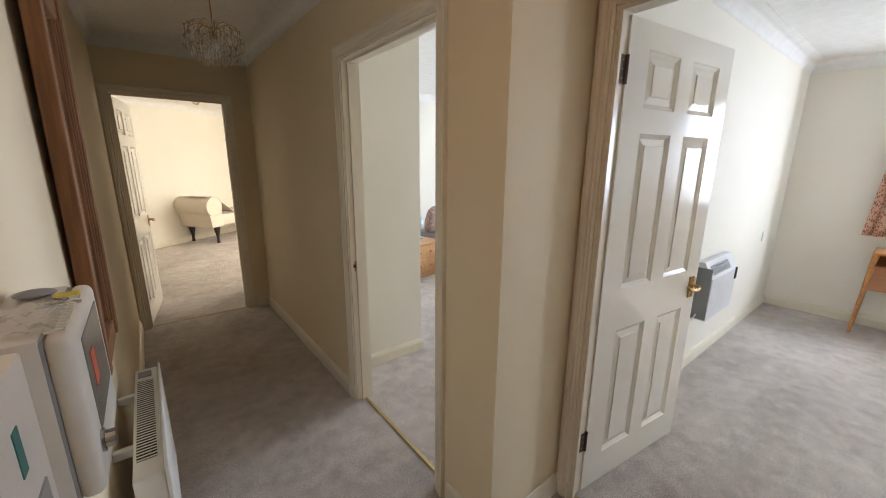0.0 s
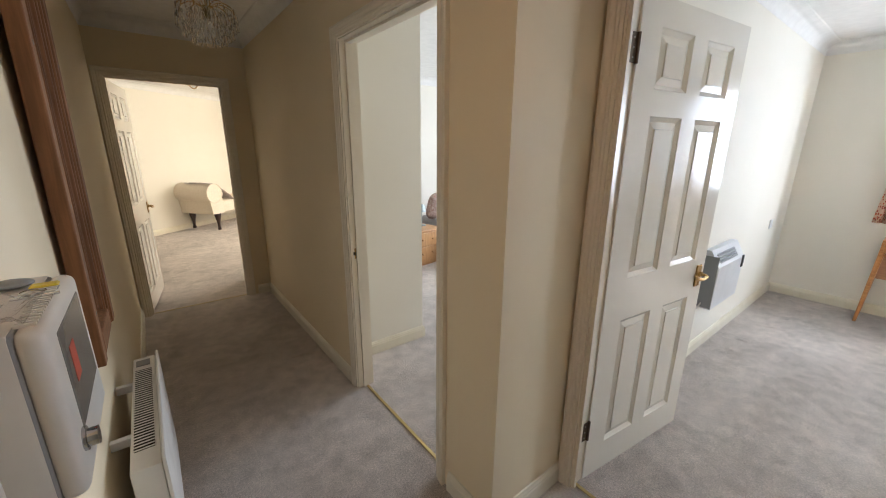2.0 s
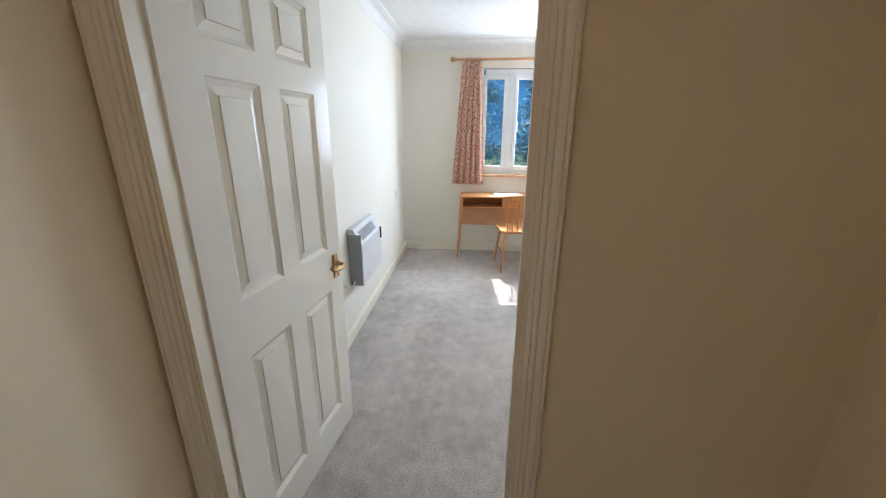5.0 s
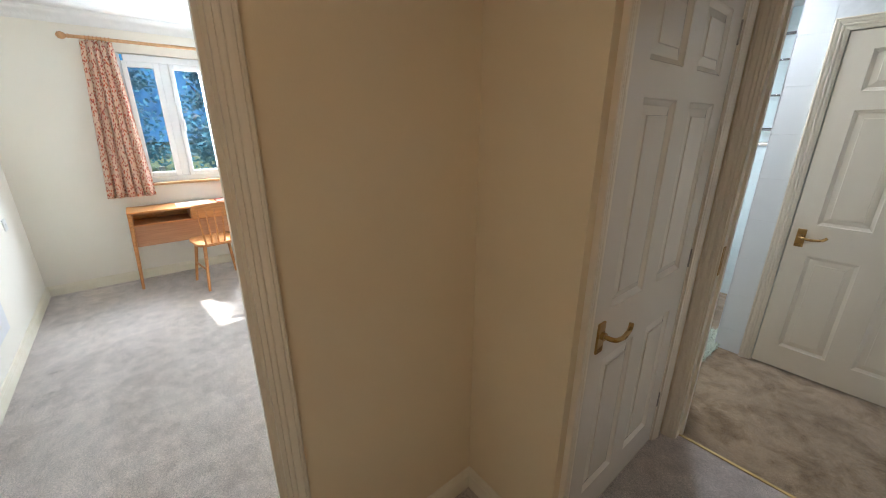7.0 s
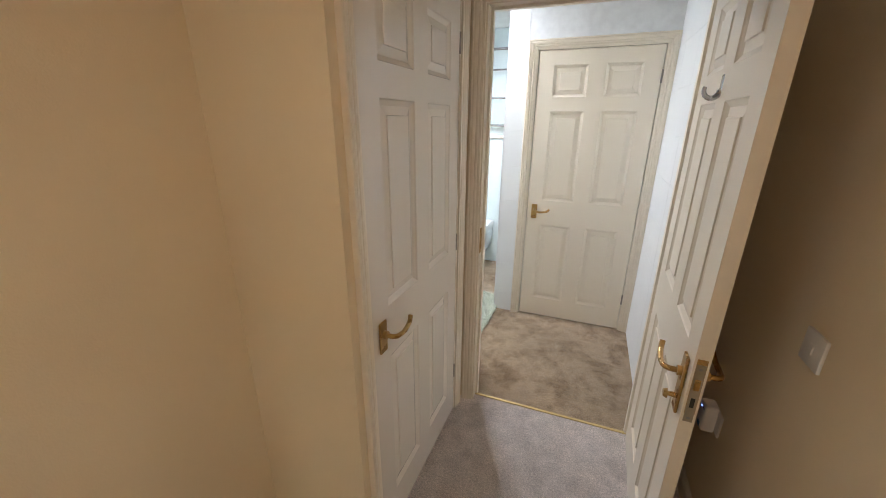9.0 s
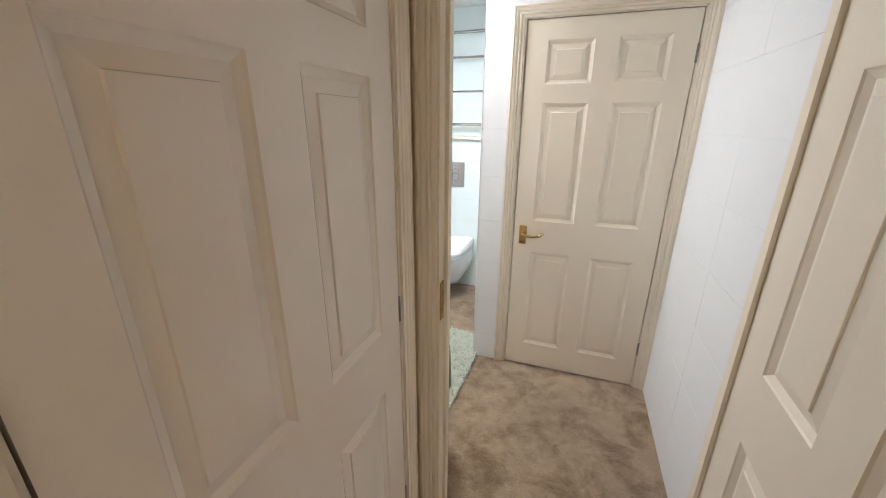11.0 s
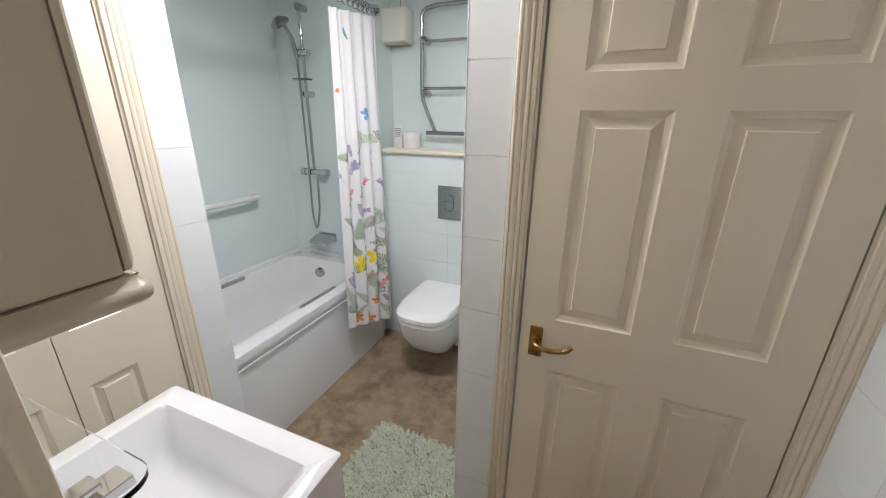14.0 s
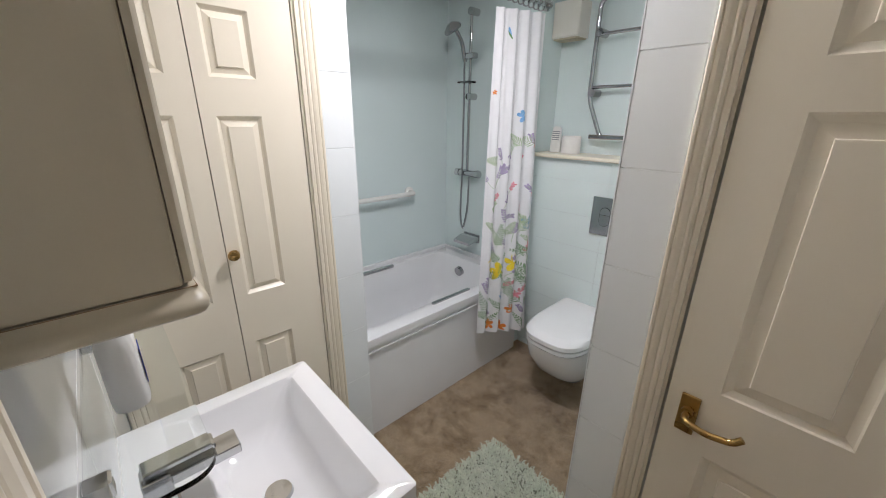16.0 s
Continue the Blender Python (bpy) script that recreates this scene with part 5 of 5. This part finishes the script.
sc = bmesh.new()
grid = [[sc.verts.new(cloth(k / 110, r / 40)) for k in range(111)] for r in range(41)]
for a, b in zip(grid, grid[1:]):
    for k in range(110):
        sc.faces.new((a[k], a[k + 1], b[k + 1], b[k]))
CLOTH = material("white_shower_cloth", (0.82, 0.81, 0.83), 0.75, scale=30, amount=0.15)
scurt = tagged(part("shower_curtain", sc, CLOTH, smooth=True), "white shower curtain with a colourful wildflower print, drawn back", "shower curtain")
PRINTS = {"fern_print": (0.11, 0.23, 0.09), "yellow_flower_print": (0.80, 0.56, 0.03), "orange_flower_print": (0.75, 0.22, 0.04), "pink_flower_print": (0.66, 0.22, 0.28),
          "violet_flower_print": (0.33, 0.27, 0.42), "blue_butterfly_print": (0.16, 0.34, 0.58), "grey_leaf_print": (0.34, 0.43, 0.27)}
ink = {}
PRINT_MATS = {k: material(k, col, 0.8, tint=[min(1, c * 1.5 + 0.04) for c in col], scale=40, amount=0.6) for k, col in PRINTS.items()}
CW, CH = 0.52, CZ1 - CZ0     # cloth measured flat


def blot(kind, u, f, ang, ln, wd):
    """A leaf or petal printed on the cloth, from (u, f) along ang."""
    if kind not in ink:
        ink[kind] = bmesh.new()
    bm = ink[kind]
    vs = []
    for k in range(8):
        s = k / 8 * 2 * math.pi
        px, py = ln * (0.5 + 0.5 * math.cos(s)), wd * math.sin(s) * (0.75 + 0.25 * math.cos(s))
        uu = u + (px * math.cos(ang) - py * math.sin(ang)) / CW
        ff = f - (px * math.sin(ang) + py * math.cos(ang)) / CH
        uu, ff = min(max(uu, 0.004), 0.996), min(max(ff, 0.004), 0.996)
        vs.append(bm.verts.new(cloth(uu, ff) + cloth_normal(uu, ff) * 0.0022))
    bm.faces.new(vs)


def stem(kind, u, f, ang, ln, curl):
    for k in range(10):
        s = k / 10
        a = ang + curl * s
        blot(kind, u, f, a, ln / 9, 0.0018)
        u += ln / 10 * math.cos(a) / CW
        f -= ln / 10 * math.sin(a) / CH
        yield u, f, a


def fern(u, f, ang, ln, kind="fern_print"):
    for i, (uu, ff, a) in enumerate(stem(kind, u, f, ang, ln, random.uniform(-0.5, 0.5))):
        w = 0.038 * (1 - i / 12)
        blot(kind, uu, ff, a + 0.95, w, 0.0034)
        blot(kind, uu, ff, a - 0.95, w, 0.0034)


def spike(u, f, ang, ln, kind):
    for i, (uu, ff, a) in enumerate(stem("grey_leaf_print", u, f, ang, ln, random.uniform(-0.6, 0.6))):
        if i > 3:
            blot(kind, uu, ff, a + random.uniform(0.4, 1.2), 0.016, 0.006)
            blot(kind, uu, ff, a - random.uniform(0.4, 1.2), 0.016, 0.006)


def bloom(u, f, size, kind):
    for k in range(5):
        blot(kind, u, f, k * 1.2566 + random.random() * 0.4, size, size * 0.36)




def stamp():
    """Turns the motif just drawn into a part of the curtain."""
    for k in list(ink):
        part(k, ink.pop(k), PRINT_MATS[k], scurt)


rng = random.Random(11)
blot("fern_print", 0.70, 0.075, 1.0, 0.05, 0.007)
blot("blue_butterfly_print", 0.71, 0.072, 1.2, 0.055, 0.010)
stamp()
for k in range(26):
    fern(rng.uniform(0.02, 0.9), 0.62 + 0.37 * rng.random(), rng.uniform(0.3, 2.8), rng.uniform(0.10, 0.19))
    stamp()
for k in range(13):
    fern(rng.uniform(0.02, 0.9), rng.uniform(0.34, 0.7), rng.uniform(0.3, 2.8), rng.uniform(0.08, 0.13), "grey_leaf_print")
    stamp()
for k in range(26):
    spike(rng.uniform(0.02, 0.95), rng.uniform(0.31, 0.97), rng.uniform(0.4, 2.7), rng.uniform(0.08, 0.15), rng.choice(["pink_flower_print", "violet_flower_print", "violet_flower_print"]))
    stamp()
for u, f, s, kd in ((0.42, 0.74, 0.06, "yellow_flower_print"), (0.68, 0.77, 0.065, "yellow_flower_print"), (0.85, 0.74, 0.035, "yellow_flower_print"), (0.55, 0.985, 0.05, "orange_flower_print"),
                    (0.78, 0.97, 0.04, "orange_flower_print"), (0.42, 0.91, 0.036, "orange_flower_print"), (0.955, 0.215, 0.014, "orange_flower_print"), (0.42, 0.275, 0.034, "blue_butterfly_print"), (0.12, 0.35, 0.03, "orange_flower_print"), (0.6, 0.40, 0.04, "violet_flower_print"),
                    (0.7, 0.43, 0.03, "violet_flower_print"), (0.35, 0.55, 0.03, "pink_flower_print"), (0.15, 0.60, 0.045, "blue_butterfly_print"), (0.62, 0.86, 0.028, "blue_butterfly_print"),
                    (0.25, 0.86, 0.03, "pink_flower_print")):
    bloom(u, f, s, kd)
    stamp()

# basin unit
bs = thing("vanity_basin", pose(1.12, BS, 0), "white square basin on a gloss white vanity unit", "basin")
VW, VD, VT = 0.515, 0.415, 0.932
o1 = [rrect(0.0, VW, -VD, 0.0, z, 0.008, 3) for z in (VT - 0.13, VT - 0.004)]
o2 = rrect(0.004, VW - 0.004, -VD + 0.004, -0.002, VT, 0.008, 3)
i1 = rrect(0.038, VW - 0.045, -VD + 0.055, -0.125, VT, 0.012, 3)
i2 = rrect(0.042, VW - 0.049, -VD + 0.06, -0.13, VT - 0.006, 0.014, 3)
i3 = rrect(0.07, VW - 0.07, -VD + 0.085, -0.14, VT - 0.085, 0.05, 3)
i4 = rrect(0.11, VW - 0.11, -VD + 0.12, -0.16, VT - 0.12, 0.05, 3)
part("bowl", loft([*o1, o2, i1, i2, i3, i4], close_start=True), CERAMIC, bs, smooth=True)
part("waste", cyl((VW / 2, -0.235, VT - 0.119), (VW / 2, -0.235, VT - 0.111), 0.03, 0.027, 20), CHROME, bs, "chrome pop-up waste", smooth=True)
part("cabinet", box(0.008, VW - 0.008, -VD + 0.03, 0.0, 0.22, VT - 0.131), material("white_gloss_board", (0.80, 0.80, 0.80), 0.18, scale=4, amount=0.2), bs)
part("cabinet_door", box(0.006, VW - 0.006, -VD + 0.01, -VD + 0.028, 0.222, VT - 0.135, 0.002), PLASTIC, bs)
mixer = thing("basin_mixer", pose(1.12 + VW / 2, BS - 0.055, VT), "square chrome waterfall mixer tap on the basin", "tap")
mixer.scale = (0.82, 0.82, 0.82)
part("body", box(-0.025, 0.025, -0.025, 0.025, 0.0, 0.10, 0.003, 2), CHROME, mixer)
part("spout", box(-0.03, 0.03, -0.155, -0.024, 0.072, 0.096, 0.002), CHROME, mixer)
part("lever", box(-0.022, 0.022, -0.11, 0.02, 0.108, 0.122, 0.003), CHROME, mixer)
part("overflow_cap", box(-0.028, 0.028, -0.03, 0.03, 0.0, 0.012, 0.002), DULL_CHROME, mixer)

part("pop_up_knob", box(-0.175, -0.115, -0.02, 0.035, 0.0, 0.075, 0.003, 2), DULL_CHROME, mixer)

ring = thing("towel_ring", pose(1.12, -2.03, 0.82), "chrome towel ring on the side of the vanity unit", "towel ring")
part("mount", box(-0.045, 0.007, -0.02, 0.02, -0.02, 0.02, 0.003, 2), CHROME, ring)
part("ring", tube([(-0.04, 0.075 * math.sin(a) * 1.0, -0.062 + 0.075 * math.cos(a)) for a in [q * 0.3307 for q in range(20)]], 0.007, 8), CHROME, ring, smooth=True)
tw = bmesh.new()
rows = []
for r in range(13):
    f = r / 12
    w = 0.06 + 0.07 * min(1, f * 2.0)
    row = []
    for k in range(24):
        a = 2 * math.pi * k / 24
        row.append((1.12 - 0.048 + (0.026 + 0.018 * f) * math.cos(a) * (1 + 0.25 * math.sin(5 * a + f)) - 0.004, -2.03 + w * math.sin(a) * (1 + 0.06 * math.sin(7 * a)), 0.705 - 0.38 * f + (0.02 * math.cos(a * 2) if r in (0, 12) else 0)))
    rows.append(row)
tagged(part("hand_towel", loft(rows), TOWEL, smooth=True), "dark green hand towel hung through the ring", "towel")

# Cream darkened: the shade on the cabinet is put into its colour.
CAB = material("shaded_cream_plastic", (0.60, 0.54, 0.42), 0.4, tint=(0.53, 0.46, 0.34), scale=6, amount=0.4, bump=0.04)
cab = thing("bathroom_cabinet", pose(1.08, BS, 1.44), "cream plastic wall cabinet with a moulded rim and white knobs", "cabinet")
part("body", box(0.010, 0.55, -0.128, 0.0, 0.0, 0.58, 0.003, 2), CAB, cab)
for x0, x1 in ((0.010, 0.279), (0.281, 0.55)):
    part("door", loft([rrect(x0 + i2, x1 - i2, 0.002 + i2, 0.578 - i2, z, 0.006, 3) for z, i2 in ((0.0, 0.0), (0.006, 0.0), (0.010, 0.004))]), CAB, cab, smooth=True).matrix_local = pose(0, -0.1285, 0, 90, 0, 0)
rim = [(0.0, 0.002), (0.004, -0.003), (0.011, -0.006), (0.017, -0.009), (0.019, -0.013), (0.018, -0.018), (0.012, -0.022), (0.004, -0.023)]
for name, zb, sg in (("bottom_rim", -0.003, 1), ("top_rim", 0.583, -1)):
    part(name, loft([rrect(0.010 - o, 0.55 + o, -0.137 - o * 0.4, -0.001, zb + sg * u, 0.004 + o * 0.8, 5) for o, u in rim]), CAB, cab, smooth=True)
part("seam", box(0.0094, 0.5506, -0.1376, -0.002, -0.0022, -0.0012), material("brown_seam_dirt", (0.24, 0.15, 0.07), 0.8), cab, "brown dirt along the seam")
for x, z in ((0.03, 0.33), (0.53, 0.33)):
    kk = lathe([(0.008, 0.0), (0.008, 0.006), (0.017, 0.012), (0.02, 0.022), (0.014, 0.03), (0.003, 0.032)], 16)
    bmesh.ops.transform(kk, matrix=pose(x, -0.138, z, 90, 0, 0), verts=kk.verts)
    part("knob", kk, PLASTIC, cab, "white ceramic knob", smooth=True)

shelf = thing("glass_shelf", pose(1.13, BS, 1.185), "clear glass shelf with a green edge above the basin", "shelf")
part("glass", loft([rrect(0.0, 0.50, -0.125, 0.0, z, 0.03) for z in (0.0, 0.008)]), GREEN_GLASS, shelf)
for x in (0.06, 0.44):
    part("bracket", box(x - 0.012, x + 0.012, -0.03, 0.0, -0.012, 0.018, 0.003), CHROME, shelf, "small chrome shelf bracket")

soap = thing("soap_bottle", pose(1.335, BS - 0.06, 1.1935), "white plastic soap dispenser with a blue label", "bottle")
part("bottle", loft([rrect(-0.03 * k, 0.03 * k, -0.022 * k, 0.022 * k, z, 0.018 * k) for z, k in ((0.0, 0.92), (0.01, 1.0), (0.10, 1.0), (0.125, 0.7), (0.132, 0.45), (0.15, 0.45))]), PLASTIC, soap, smooth=True)
part("label", box(-0.016, 0.016, -0.0235, -0.0222, 0.03, 0.085), material("blue_print", (0.05, 0.08, 0.35), 0.4), soap, "blue printed label")
part("pump", cyl((0, 0, 0.15), (0, 0, 0.185), 0.006, seg=10), PLASTIC, soap, smooth=True)

lampf = thing("bathroom_ceiling_light", pose(1.50, -2.78, H), "round opal glass ceiling light", "ceiling light")
part("base", lathe([(0.17, 0.0), (0.17, -0.05), (0.165, -0.07), (0.14, -0.072)]), PLASTIC, lampf, smooth=True)

# Unseen fixture, added to carry the extra hall lamp.
hallf = thing("added_hall_fixture", pose(0.40, 0.34, H), "round white ceiling light added out of view in the hall", "ceiling light")
part("base", lathe([(0.15, 0.0), (0.15, -0.05), (0.145, -0.07), (0.12, -0.072)]), PLASTIC, hallf, smooth=True)

# shaggy bath mat
rug = thing("bath_mat", pose(1.36, -2.70, 0.0, 0, 0, -2), "pale green shaggy bath mat on the brown carpet", "rug")
# Backing kept dark: the shade between tufts is put into its colour.
part("backing", loft([rrect(-0.27, 0.27, -0.40, 0.40, z, 0.04) for z in (0.001, 0.012)]), material("shaded_mat_backing", (0.22, 0.25, 0.18), 0.95, scale=20, amount=0.5), rug)
rg = random.Random(5)
vv, ff = [], []
for k in range(9000):
    x, y = rg.uniform(-0.275, 0.275), rg.uniform(-0.405, 0.405)
    a, ln, w = rg.uniform(0, 6.283), rg.uniform(0.022, 0.045), rg.uniform(0.0022, 0.0038)
    dx, dy = math.cos(a), math.sin(a)
    z1, lean = rg.uniform(0.012, 0.036), rg.uniform(0.35, 1.0)
    b = len(vv)
    vv += [(x - dy * w, y + dx * w, 0.011), (x + dy * w, y - dx * w, 0.011), (x + dx * ln * lean * 0.5 + dy * w, y + dy * ln * lean * 0.5 - dx * w, 0.011 + z1 * 0.8),
           (x + dx * ln * lean * 0.5 - dy * w, y + dy * ln * lean * 0.5 + dx * w, 0.011 + z1 * 0.8), (x + dx * ln * lean, y + dy * ln * lean, 0.009 + z1 * (1.1 - 0.5 * lean))]
    ff += [(b, b + 1, b + 2, b + 3), (b + 3, b + 2, b + 4)]
me = bpy.data.meshes.new("shag")
me.from_pydata(vv, [], ff)
me.materials.append(SHAG)
pile = new("shag", me)
pile.parent = rug
tagged(pile, kind="stuff")

# ---- outside the bedroom window ----
tagged(part("ground", box(5.6, 400, -300, 300, -0.62, -0.6), LAWN), "shaded lawn outside the window", "lawn", kind="structure")


def tree(x, y, h, r, seed, label):
    rn = random.Random(seed)
    t = thing("tree", pose(x, y, -0.6), label, "tree", group="garden trees")
    part("trunk", cyl((0, 0, 0), (rn.uniform(-0.2, 0.2), rn.uniform(-0.2, 0.2), h * 0.6), 0.16, 0.07, 10), BARK, t, smooth=True)
    for k in range(5):
        a = rn.uniform(0, 6.28)
        z = h * rn.uniform(0.2, 0.5)
        part("limb", cyl((0, 0, z), (r * 0.7 * math.cos(a), r * 0.7 * math.sin(a), z + h * 0.25), 0.06, 0.02, 8), BARK, t, smooth=True)
    vs, fs = [], []
    clumps = []
    for k in range(40):
        a, q = rn.uniform(0, 6.28), rn.random() ** 0.5
        clumps.append((r * q * math.cos(a), r * q * math.sin(a), h * rn.uniform(0.10, 1.0), rn.uniform(0.5, 1.0)))
    for cx, cy, cz, cr in clumps:
        for k in range(120):
            p = Vector((rn.gauss(0, 1), rn.gauss(0, 1), rn.gauss(0, 0.8))) * cr * 0.5
            d = Vector((rn.gauss(0, 1), rn.gauss(0, 1), rn.gauss(0, 0.6))).normalized()
            s = d.orthogonal().normalized() * rn.uniform(0.05, 0.10)
            ln = d * rn.uniform(0.14, 0.28)
            b = len(vs)
            c = Vector((cx, cy, cz)) + p
            vs += [c - ln * 0.5, c + s, c + ln * 0.5, c - s]
            fs.append((b, b + 1, b + 2, b + 3))
    m2 = bpy.data.meshes.new("crown")
    m2.from_pydata([tuple(v) for v in vs], [], fs)
    m2.materials.append(LEAF)
    c = new("crown", m2)
    c.parent = t
    tagged(c, kind="stuff")


for i, (x, y, h, r) in enumerate(((21.0, -3.6, 6.0, 1.7), (24.0, 0.6, 6.4, 1.9), (23.0, 5.4, 6.2, 1.8), (25.0, -8.5, 6.6, 2.0))):
    tree(x, y, h, r, 20 + i, "dense garden tree beyond the lawn, leaves tinted with the sky's blue")
# Emissive backdrop: outdoor light and blue haze are put into its own glow.
wood_far = material("glowing_woodland", (0.03, 0.10, 0.14), 0.9)
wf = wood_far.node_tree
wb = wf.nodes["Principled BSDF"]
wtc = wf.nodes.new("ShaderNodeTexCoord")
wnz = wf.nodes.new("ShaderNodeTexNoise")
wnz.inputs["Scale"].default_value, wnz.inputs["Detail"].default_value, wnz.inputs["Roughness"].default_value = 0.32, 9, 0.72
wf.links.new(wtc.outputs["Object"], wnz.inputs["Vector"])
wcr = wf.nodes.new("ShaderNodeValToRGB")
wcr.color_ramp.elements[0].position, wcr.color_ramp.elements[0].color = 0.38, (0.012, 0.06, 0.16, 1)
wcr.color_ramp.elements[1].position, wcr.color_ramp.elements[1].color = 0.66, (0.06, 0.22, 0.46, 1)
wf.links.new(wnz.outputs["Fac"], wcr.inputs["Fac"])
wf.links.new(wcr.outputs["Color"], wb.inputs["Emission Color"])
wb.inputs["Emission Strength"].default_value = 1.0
tagged(part("backdrop", box(60.0, 60.5, -90, 90, -0.6, 30), wood_far), "self-lit backdrop coloured as hazy blue-green woodland beyond the lawn", "woodland", kind="structure")
fp = thing("fence_post", pose(10.2, -0.35, -0.6), "grey weathered post on the lawn", "post")
part("post", box(-0.05, 0.05, -0.05, 0.05, 0.0, 1.3, 0.01), material("grey_wood", (0.3, 0.31, 0.28), 0.9, scale=20, amount=0.6), fp)


# ---- wall tiles ----
def tile_mesh(name, w, h, t=0.008):
    bm = box(-w / 2, w / 2, 0, t, -h / 2, h / 2, 0.0006)
    me2 = bpy.data.meshes.new(name)
    bm.to_mesh(me2)
    bm.free()
    return me2


def tiles(parent_name, origin, along, out, length, height, tw_, th_, mat, z0=0.0, gap=0.0006, start=0.0):
    """Tiles as separate pieces on a wall; along and out give the way of the wall and the room."""
    holder = bpy.data.objects[parent_name]
    o, al, ou = Vector(origin), Vector(along), Vector(out)
    cache = {}
    u = start
    while u < length - 0.01:
        u1 = min(u + tw_, length)
        ua = max(u, 0.0)
        z = z0
        while z < height - 0.01:
            z1 = min(z + th_, height)
            key = (round(u1 - ua, 3), round(z1 - z, 3))
            if key not in cache:
                cache[key] = tile_mesh("tile", key[0] - gap, key[1] - gap)
                cache[key].materials.append(mat)
            ob = new("tile", cache[key])
            m = Matrix((al, ou, Vector((0, 0, 1)))).transposed().to_4x4()
            ob.parent = holder
            tilt = pose(0, 0, 0, random.uniform(-0.08, 0.08), 0, random.uniform(-0.08, 0.08))
            ob.matrix_world = Matrix.Translation(o + al * ((ua + u1) / 2) + Vector((0, 0, (z + z1) / 2))) @ m @ tilt
            z = z1
        u = u1


tiles("wall_bathroom_west", (BR - 0.008, CUP, 0), (0, 1, 0), (1, 0, 0), 1.06, H, 0.36, 0.248, TILE_WHITE, start=-0.16, z0=-0.022)
tiles("wall_cupboard_front", (0.968, CUP - 0.008, 0), (1, 0, 0), (0, 1, 0), 0.14, H, 0.2, 0.262, TILE_WHITE, z0=-0.099, gap=0.0024)
tiles("wall_boxing", (1.10, WCY - 0.008, 0), (1, 0, 0), (0, 1, 0), 1.018, 1.36, 0.51, 0.2, TILE, z0=-0.16, gap=0.0014)
tiles("wall_folding_door", (AIR + 0.008, -2.655, 0), (0, 1, 0), (-1, 0, 0), 0.12, H, 0.2, 0.262, TILE_WHITE, z0=-0.099, gap=0.0024)
tiles("wall_bathroom_north", (2.03, BS + 0.004, 0), (-1, 0, 0), (0, -1, 0), 1.03, H, 0.36, 0.262, TILE_GLOSS, z0=-0.099, gap=0.0015)
